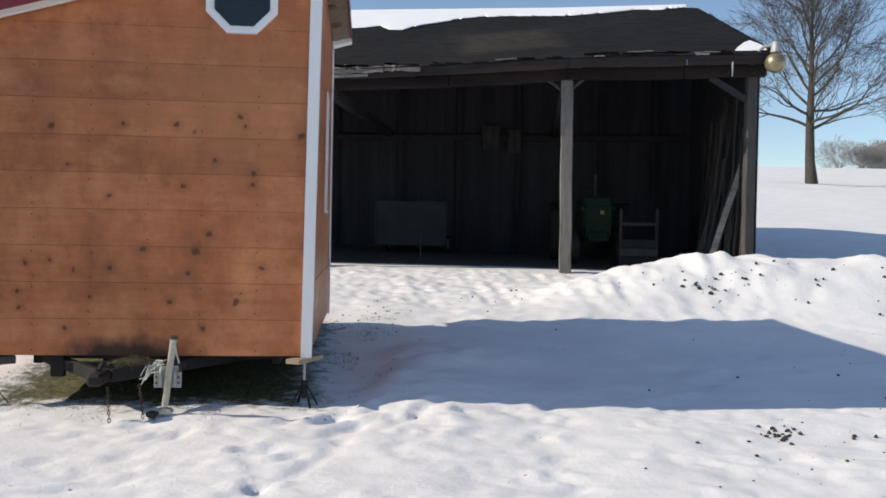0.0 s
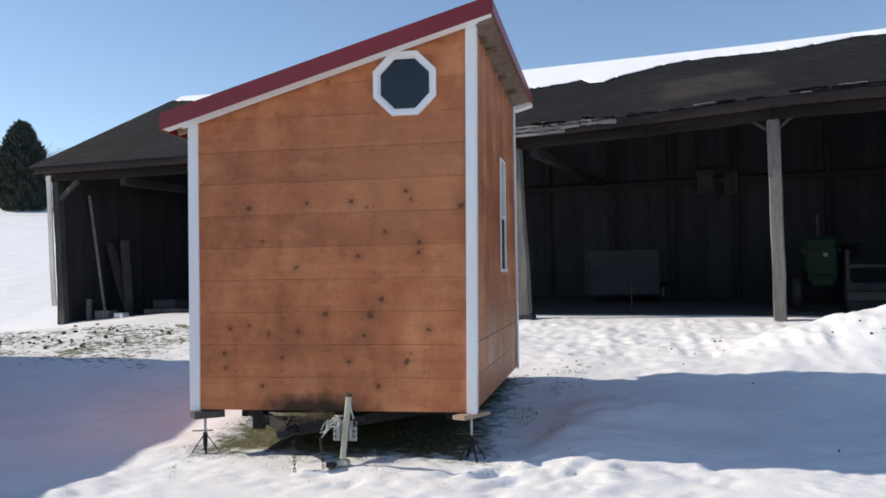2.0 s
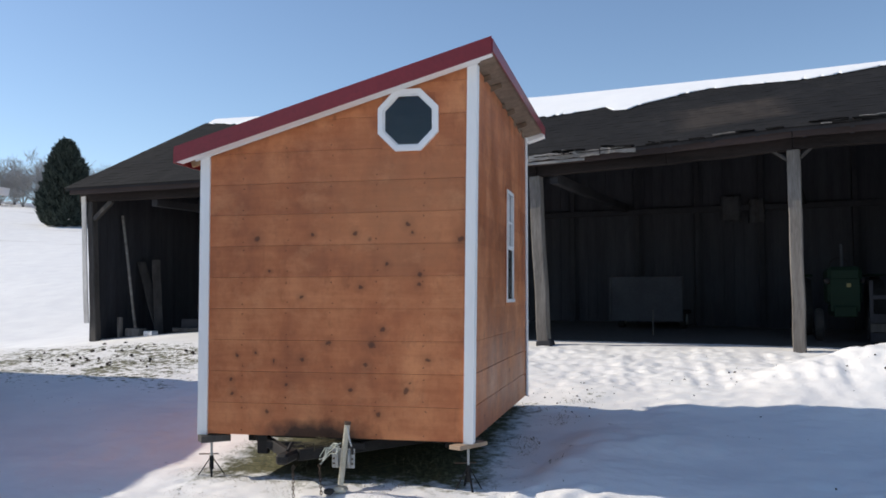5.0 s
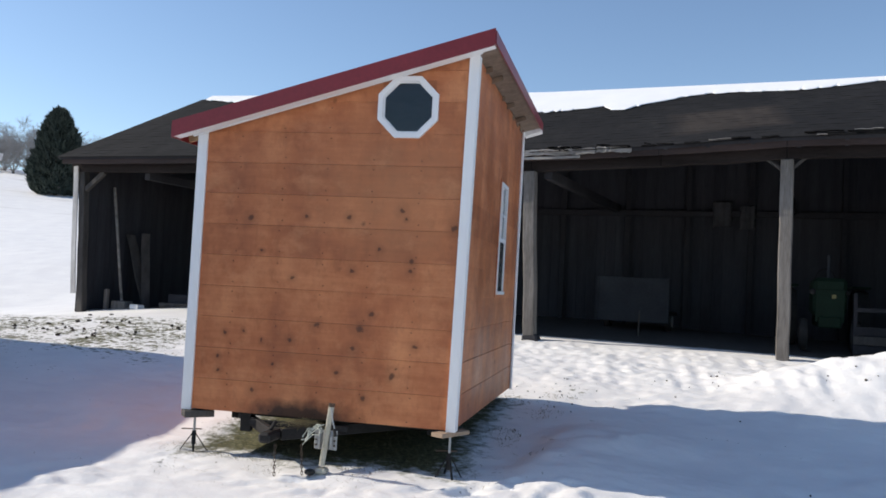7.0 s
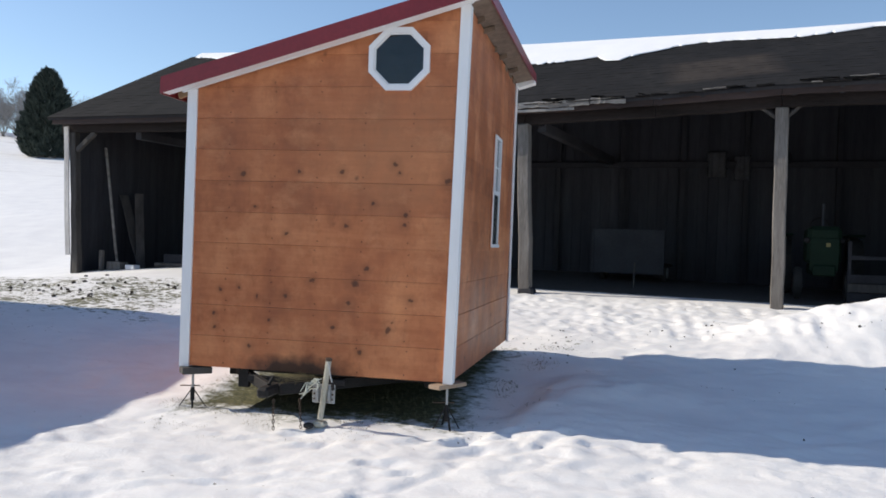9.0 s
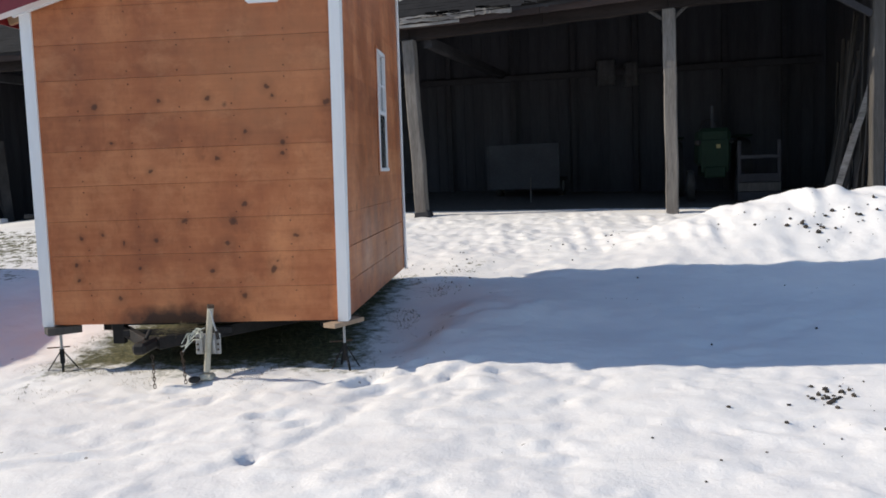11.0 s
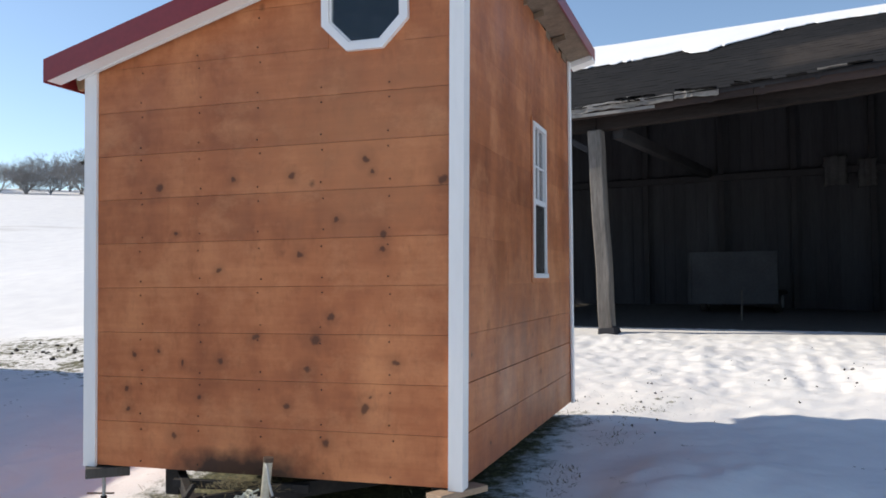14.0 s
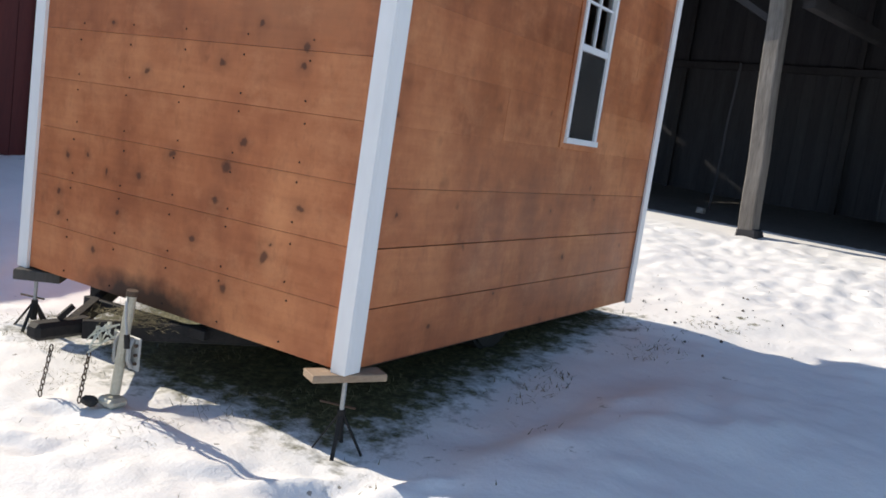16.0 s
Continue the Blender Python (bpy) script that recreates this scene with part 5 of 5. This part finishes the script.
hung_cloth(-1.08, 4.12, 0.34, 0.62, "pale torn sack hung on the back wall", 8)


def leaning(s, n, s2, n2, z2, w, h, label, material, name="leaning_board"):
    a = barn_at(s, n, 0)
    b = barn_at(s2, n2, z2)
    tagged(part(name, beam((a.x, a.y, gz(a.x, a.y) - 0.01), b, w, h, 0.004, wobble=0.012, cuts=5), material), label, "board", "boards leaning in the barn")


_r = random.Random(31)
for k in range(22):
    n = 0.35 + 0.17 * k
    lo = 3.36 - _r.random() ** 2 * 0.55
    leaning(lo, n + _r.uniform(-0.1, 0.2), 3.50 - _r.uniform(0, 0.05), n + _r.uniform(-0.35, 0.45), _r.uniform(1.9, 4.3), _r.uniform(0.03, 0.11), 0.025,
            "weathered grey board leaning on the barn end wall", M_PALE_WOOD if k % 7 == 3 else M_DIM_WOOD)
leaning(2.95, 1.9, 3.48, 2.1, 4.2, 0.035, 0.035, "long grey pole leaning on the barn end wall", M_DIM_WOOD, "leaning_pole")
leaning(-16.36, 1.0, -16.92, 1.0, 3.83, 0.06, 0.04, "long pale pole leaning inside the barn", M_PALE_WOOD, "leaning_pole")
leaning(-16.0, 1.5, -16.95, 1.75, 2.6, 0.24, 0.03, "broad grey plank leaning inside the barn", M_DIM_WOOD)
leaning(-15.95, 1.4, -16.5, 1.85, 2.65, 0.2, 0.03, "broad grey plank leaning inside the barn", M_DIM_WOOD)
leaning(-6.86, 3.0, -6.76, 3.05, 3.5, 0.04, 0.04, "thin dark pole standing inside the barn", M_BARN_IN, "leaning_pole")
leaning(-7.76, 2.0, -7.7, 2.1, 1.45, 0.07, 0.03, "short pale board standing inside the barn", M_PALE_WOOD)


def small_box(s, n, w, d, h, label, material, name, up=0.0):
    p = barn_at(s, n, 0)
    ob = part(name, box(-w / 2, -d / 2, 0, w / 2, d / 2, h, 0.015), material)
    ob.location, ob.rotation_euler = (p.x, p.y, gz(p.x, p.y) + up - 0.01), (0, 0, radians(-11 + 8 * math.sin(s * 7)))
    tagged(ob, label, "box")


small_box(-15.5, 0.6, 0.30, 0.2, 0.11, "small white box on the barn floor", M_WHITE, "white_box")
small_box(-16.1, 0.7, 0.4, 0.3, 0.2, "small weathered crate on the barn floor", M_GREY_WOOD, "crate")
small_box(-14.2, 0.8, 1.2, 0.10, 0.10, "grey squared timber lying on the barn floor", M_DIM_WOOD, "timber")
small_box(-14.5, 1.3, 0.7, 0.5, 0.3, "dark metal box on the barn floor", M_BARN_BEAM, "metal_box")
small_box(-16.55, 0.6, 0.1, 0.1, 0.5, "short grey stake in the barn", M_GREY_WOOD, "stake_block")
small_box(-6.6, 2.2, 0.14, 0.1, 0.10, "small pale block on the barn floor", M_PALE_WOOD, "pale_block", 0.0)

# ---- red shed at the yard's side ----


def red_shed():
    ob = thing("red_shed", "dark red board shed with white corners and snowy roof", "shed")
    x1, x0, y0, y1 = -6.43, -12.0, -9.0, 4.06
    z0, ze = 0.05, 3.36
    q = 42
    for i in range(q):
        a = y0 + (y1 - y0) * i / q
        b = a + (y1 - y0) / q - 0.008
        part("plank", box(x1 - 0.03, a, z0, x1 + 0.004 * (i % 3), b, ze), M_RED_WALL, ob)
    q = 20
    for i in range(q):
        a = x0 + (x1 - 0.032 - x0) * i / q
        b = a + (x1 - 0.032 - x0) / q - 0.008
        for y in (y0, y1 - 0.03):
            part("plank", box(a, y, z0, b, y + 0.03, ze + (x1 - a) * 0.11), M_RED_WALL, ob)
    part("wall", box(x0, y0, z0, x0 + 0.03, y1, ze + 0.7), M_RED_WALL, ob)
    part("corner_trim", box(x1 - 0.16, y1 + 0.001, z0 + 0.1, x1 + 0.03, y1 + 0.03, ze, 0.003), M_WHITE, ob)
    r1, r0 = x1 + 0.55, x0 - 0.3
    roof = part("roof", prism([(r1, 3.38), (r0, 4.13), (r0, 4.21), (r1, 3.46)], y0 - 0.3, y1 + 0.35), M_SHINGLE, ob)
    part("fascia", box(r1 + 0.001, y0 - 0.3, 3.24, r1 + 0.03, y1 + 0.35, 3.45, 0.003), M_WHITE, roof)
    part("fascia", prism([(r1, 3.24), (r0, 3.99), (r0, 4.19), (r1, 3.44)], y1 + 0.351, y1 + 0.38), M_WHITE, roof)
    part("soffit", prism([(r1, 3.34), (x1 + 0.02, 3.40), (x1 + 0.02, 3.42), (r1, 3.36)], y0 - 0.3, y1 + 0.34), M_WHITE, roof)
    bm = ring_prism([(r1 + 0.031, 3.26), (r1 + 0.045, 3.20), (r1 + 0.12, 3.20), (r1 + 0.15, 3.31), (r1 + 0.031, 3.31)],
                    [(r1 + 0.036, 3.262), (r1 + 0.05, 3.206), (r1 + 0.116, 3.206), (r1 + 0.143, 3.304), (r1 + 0.036, 3.304)], y0 - 0.3, y1 + 0.43)
    part("gutter", bm, M_WHITE, ob, "white metal gutter along the eave")
    part("downspout", tube([(r1 + 0.08, y1 + 0.22, 3.21), (r1 + 0.08, y1 + 0.22, 3.10), (r1 + 0.0, y1 + 0.18, 2.98), (x1 + 0.16, y1 - 0.02, 2.80), (x1 + 0.085, y1 - 0.06, 2.68), (x1 + 0.085, y1 - 0.06, 0.25)], 0.042, 10), M_WHITE, ob, "white downspout with an elbow")
    tagged(part("roof_snow", prism([(r1 - 0.03, 3.475), (r0, 4.22), (r0, 4.27), (r1 - 0.10, 3.52)], y0 - 0.2, y1 + 0.3), M_SNOW_ROOF), "thin snow on the red shed roof", "snow")


red_shed()

# ---- trees ----


def grow(bm, p, d, length, radius, depth, rng, spread, up):
    """A limb and its limbs: the trunk's taper is carried on."""
    radius = max(radius, 0.011)
    pts, rad = [Vector(p)], [radius]
    steps = 4 if depth > 2 else 3
    for i in range(steps):
        d = (d + Vector((rng.gauss(0, 1), rng.gauss(0, 1), rng.gauss(0, 1) + up)) * 0.10).normalized()
        pts.append(pts[-1] + d * length / steps)
        rad.append(radius * (1 - 0.38 * (i + 1) / steps))
    tube(pts, rad, 7 if depth > 4 else 5 if depth > 2 else 3, bm, caps=False)
    if depth == 0:
        return
    for k in range(3 if depth > 1 else 4):
        f = rng.randint(1, steps) if k else steps
        axis = d.cross(Vector((rng.gauss(0, 1), rng.gauss(0, 1), rng.gauss(0, 1)))).normalized()
        dd = (Matrix.Rotation(radians(rng.uniform(*spread)) * (0.45 if k == 0 else 1), 3, axis) @ d).normalized()
        grow(bm, pts[f], dd, length * rng.uniform(0.62, 0.84), rad[f] * (0.80 if k == 0 else 0.55), depth - 1, rng, spread, up)


def bare_tree(at, height, seed, label, depth=6, group="", fork_at=0.24, stems=7, bark=None):
    rng = random.Random(seed)
    ob = thing("bare_tree", label, "tree", at, group)
    h = height
    part("trunk", tube([(0, 0, -0.3), (0.004 * h, 0, 0.3 * fork_at * h), (0.008 * h, 0.004 * h, (fork_at + 0.005) * h)], [0.031 * h, 0.023 * h, 0.02 * h], 10), M_TRUNK, ob)
    bm = bmesh.new()
    fork = Vector((0.008 * h, 0.004 * h, fork_at * h))
    for k in range(stems):
        t = k * 2.4 + rng.uniform(-0.3, 0.3)
        lean = rng.uniform(0.25, 0.9) if k else 0.04
        grow(bm, fork, Vector((math.cos(t) * lean, math.sin(t) * lean, 1)).normalized(), h * rng.uniform(0.21, 0.26), 0.0125 * h if k == 0 else 0.0075 * h, depth, rng, (20, 46), 0.25)
    part("crown", bm, bark or M_TRUNK, ob)
    return ob




def field_tree(at, h, seed):
    """A leader with limbs all the way up: low ones spread, high ones rise."""
    rng = random.Random(seed)
    ob = thing("bare_tree", "tall leafless grey tree standing in a snowy field", "tree", at)
    lead = [Vector((0.016 * h, 0, -0.3)), Vector((0.004 * h, 0, 0.10 * h)), Vector((0, 0, 0.25 * h)), Vector((0.004 * h, 0.004 * h, 0.45 * h)), Vector((-0.004 * h, 0, 0.7 * h)), Vector((0.0, 0.0, h))]
    rads = [0.029 * h, 0.0205 * h, 0.018 * h, 0.0125 * h, 0.007 * h, 0.001 * h]
    part("trunk", tube(lead, rads, 12), M_TRUNK, ob)
    bm = bmesh.new()
    for k in range(30):
        f = 0.235 + 0.62 * (k / 29) ** 1.15
        i = max(q for q in range(5) if lead[q].z <= f * h)
        base = lead[i].lerp(lead[i + 1], (f * h - lead[i].z) / (lead[i + 1].z - lead[i].z))
        turn = k * 2.4 + rng.uniform(-0.4, 0.4)
        rise = 0.30 + 2.2 * (f - 0.235) + rng.uniform(-0.1, 0.5) if k > 5 else rng.uniform(0.1, 0.5)
        way = Vector((math.cos(turn), math.sin(turn), rise)).normalized()
        size = h * (0.20 - 0.13 * (f - 0.235)) * rng.uniform(0.85, 1.15)
        grow(bm, base, way, size, 0.0075 * h * (1.2 - f), 5 if k < 22 else 4, rng, (16, 44), 0.35)
    part("crown", bm, M_TRUNK, ob)


field_tree((33.0, 50.0, gz(33.0, 50.0)), 15.5, 21)


def evergreen(at, height, width, seed):
    rng = random.Random(seed)
    ob = thing("evergreen", "dense dark cone-shaped evergreen on the snowy slope", "tree", at)
    part("trunk", tube([(0, 0, -0.3), (0, 0, height * 0.9)], [0.22, 0.05], 8), M_TRUNK, ob)
    verts, faces = [], []
    for i in range(9000):
        f = rng.random() ** 0.7
        z = height * (0.02 + 0.98 * (1 - f))
        prof = float(np.interp(f, [0, 0.04, 0.12, 0.3, 0.5, 0.75, 0.9, 1.0], [0.02, 0.2, 0.40, 0.66, 0.86, 1.0, 0.95, 0.72]))
        t = rng.uniform(0, 2 * math.pi)
        r = width / 2 * prof * (0.55 + 0.45 * rng.random() ** 0.4) * (1 + 0.09 * math.sin(3 * t + z * 1.3) + 0.09 * math.sin(7 * t - z * 2.7) + 0.06 * math.sin(11 * t + z * 5.1))
        c = Vector((r * math.cos(t), r * math.sin(t), z))
        out = Vector((math.cos(t), math.sin(t), rng.uniform(0.5, 1.6))).normalized()
        side = out.cross(Vector((rng.gauss(0, 1), rng.gauss(0, 1), rng.gauss(0, 1)))).normalized()
        ln, wd = rng.uniform(0.25, 0.55), rng.uniform(0.08, 0.16)
        b = len(verts)
        nrm = out.cross(side) * wd * 0.6
        verts += [tuple(c + side * wd), tuple(c - side * wd), tuple(c + nrm), tuple(c + out * ln)]
        faces += [(b, b + 1, b + 3), (b + 1, b + 2, b + 3), (b + 2, b, b + 3), (b, b + 2, b + 1)]
    crown = mesh_thing("crown", verts, faces, M_NEEDLE)
    crown.parent = ob


evergreen((-46.0, 60.0, gz(-46.0, 60.0) - 0.15), 7.8, 4.2, 6)

_far = random.Random(40)
_kinds = [bare_tree((-58, 84, gz(-58, 84)), 7.5, 50 + k, "far leafless tree on the hilltop", 5, "far hedgerow", 0.05, 8, M_FAR_BARK) for k in range(3)]
_spots = [(-60 - 1.85 * k + _far.uniform(-1.8, 1.8), 80 + _far.uniform(-6, 10) + k * 0.27) for k in range(70)] + [(64.2, 101.0)] + [(68.3 + 1.3 * k, 101 + _far.uniform(-6, 6) + k * 0.3) for k in range(34)]
for i, (x, y) in enumerate(_spots):
    if i < 3:
        _kinds[i].location = (x, y, gz(x, y))
    else:
        src = _kinds[i % 3]
        sc = _far.uniform(0.55, 1.2) * (1.0 if x < 0 else 0.8 + 0.01 * max(x - 60, 0))
        c = copy_thing(src, pose(x, y, gz(x, y) - 0.2, 0, 0, _far.uniform(0, 360)))
        c.scale = (sc * 1.3, sc * 1.3, sc)

# ---- blades added on the trailer tongue, for ground grass seen through it ----


def tongue_grass():
    rng = random.Random(15)
    verts, faces = [], []
    for i in range(700):
        x, y = rng.gauss(1.17, 0.10), rng.gauss(-0.12, 0.08)
        z = 0.375 + rng.random() * 0.05 * max(0.0, 1 - ((x - 1.17) / 0.22) ** 2)
        t, ln, w = rng.uniform(0, 6.28), rng.uniform(0.03, 0.09), rng.uniform(0.0012, 0.0025)
        ex, ey, ez = math.cos(t) * ln, math.sin(t) * ln, rng.gauss(0, 0.012)
        b = len(verts)
        verts += [(x - w * math.sin(t), y + w * math.cos(t), z), (x + w * math.sin(t), y - w * math.cos(t), z), (x + ex, y + ey, z + ez)]
        faces.append((b, b + 1, b + 2))
    tagged(mesh_thing("tongue_grass", verts, faces, M_GRASS), "dry blades added on the tongue for ground grass seen through it", "straw", kind="stuff")


tongue_grass()

# ---- crumbs of earth, grass ----


def clods():
    rng = random.Random(77)
    verts, faces = [], []
    spots = []
    for cx, cy, sx, sy, k, big in ((7.5, 4.75, 0.16, 0.14, 16, 0.045), (7.75, 4.7, 0.6, 0.25, 24, 0.032), (5.70, -1.00, 0.05, 0.06, 16, 0.027), (5.86, -0.80, 0.06, 0.08, 15, 0.025), (6.0, -1.45, 0.5, 0.35, 22, 0.022), (8.8, 4.6, 0.9, 0.35, 26, 0.04), (2.95, 4.3, 0.35, 0.45, 45, 0.016), (4.6, 5.3, 1.8, 1.4, 24, 0.016), (5.4, -1.5, 0.5, 0.5, 14, 0.012),
                                   (5.6, 5.4, 1.4, 0.9, 16, 0.03), (7.2, 0.6, 1.5, 1.5, 20, 0.02), (-5.3, 6.2, 1.1, 0.8, 90, 0.045)):
        spots += [(rng.gauss(cx, sx), rng.gauss(cy, sy), rng.uniform(0.3, 1) ** 1.5 * big) for _ in range(k)]
    base = bmesh.new()
    bmesh.ops.create_icosphere(base, subdivisions=1, radius=1)
    bv, bf = [v.co.copy() for v in base.verts], [[v.index for v in f.verts] for f in base.faces]
    base.free()
    for x, y, r in spots:
        if 0 < x < 2.44 and 0 < y < 3.5:
            continue
        b, z = len(verts), gz(x, y)
        ax = [rng.uniform(0.6, 1.2), rng.uniform(0.6, 1.2), rng.uniform(0.6, 1.0)]
        for v in bv:
            k = r * rng.uniform(0.75, 1.2)
            verts.append((x + v.x * k * ax[0], y + v.y * k * ax[1], z + 0.25 * r + v.z * k * ax[2]))
        faces += [[b + i for i in f] for f in bf]
    tagged(mesh_thing("earth_clods", verts, faces, M_DIRT), "dark crumbs of earth scattered on the snow", "clods", kind="stuff")


clods()


def grass():
    rng = random.Random(78)
    verts, faces = [], []
    for i in range(11500):
        u = rng.random()
        if u < 0.62:
            x, y = rng.uniform(-0.2, 2.2), rng.uniform(-0.2, 3.2)
        elif u < 0.76:
            x, y = rng.gauss(1.1, 0.7), rng.gauss(-0.35, 0.22)
        elif u < 0.82:
            x, y = rng.gauss(2.80, 0.16), rng.gauss(2.0, 0.8)
        elif u < 0.87:
            x, y = rng.gauss(2.9, 0.3), rng.gauss(4.3, 0.45)
        else:
            x, y = rng.gauss(-5.3, 1.0), rng.gauss(6.2, 0.8)
        tuft = noise.noise(Vector((x * 2.2, y * 2.2, 3.3)))
        if tuft < (-0.25 if u < 0.62 else 0.08 if u < 0.76 or u > 0.87 else 0.22):
            continue
        z = gz(x, y)
        h, t, w = rng.uniform(0.01, 0.04) * (1.0 if u < 0.62 or 0.76 < u < 0.87 else 0.55), rng.uniform(0, 6.28), rng.uniform(0.0012, 0.003) * (2.2 if 0.76 < u < 0.87 else 1)
        lx, ly = rng.gauss(0, 0.03), rng.gauss(0, 0.03)
        b = len(verts)
        verts += [(x - w * math.cos(t), y - w * math.sin(t), z - 0.005), (x + w * math.cos(t), y + w * math.sin(t), z - 0.005), (x + lx, y + ly, z + h)]
        faces.append((b, b + 1, b + 2))
    tagged(mesh_thing("grass", verts, faces, M_GRASS), "short dry winter grass in thawed patches", "grass", kind="stuff")


grass()
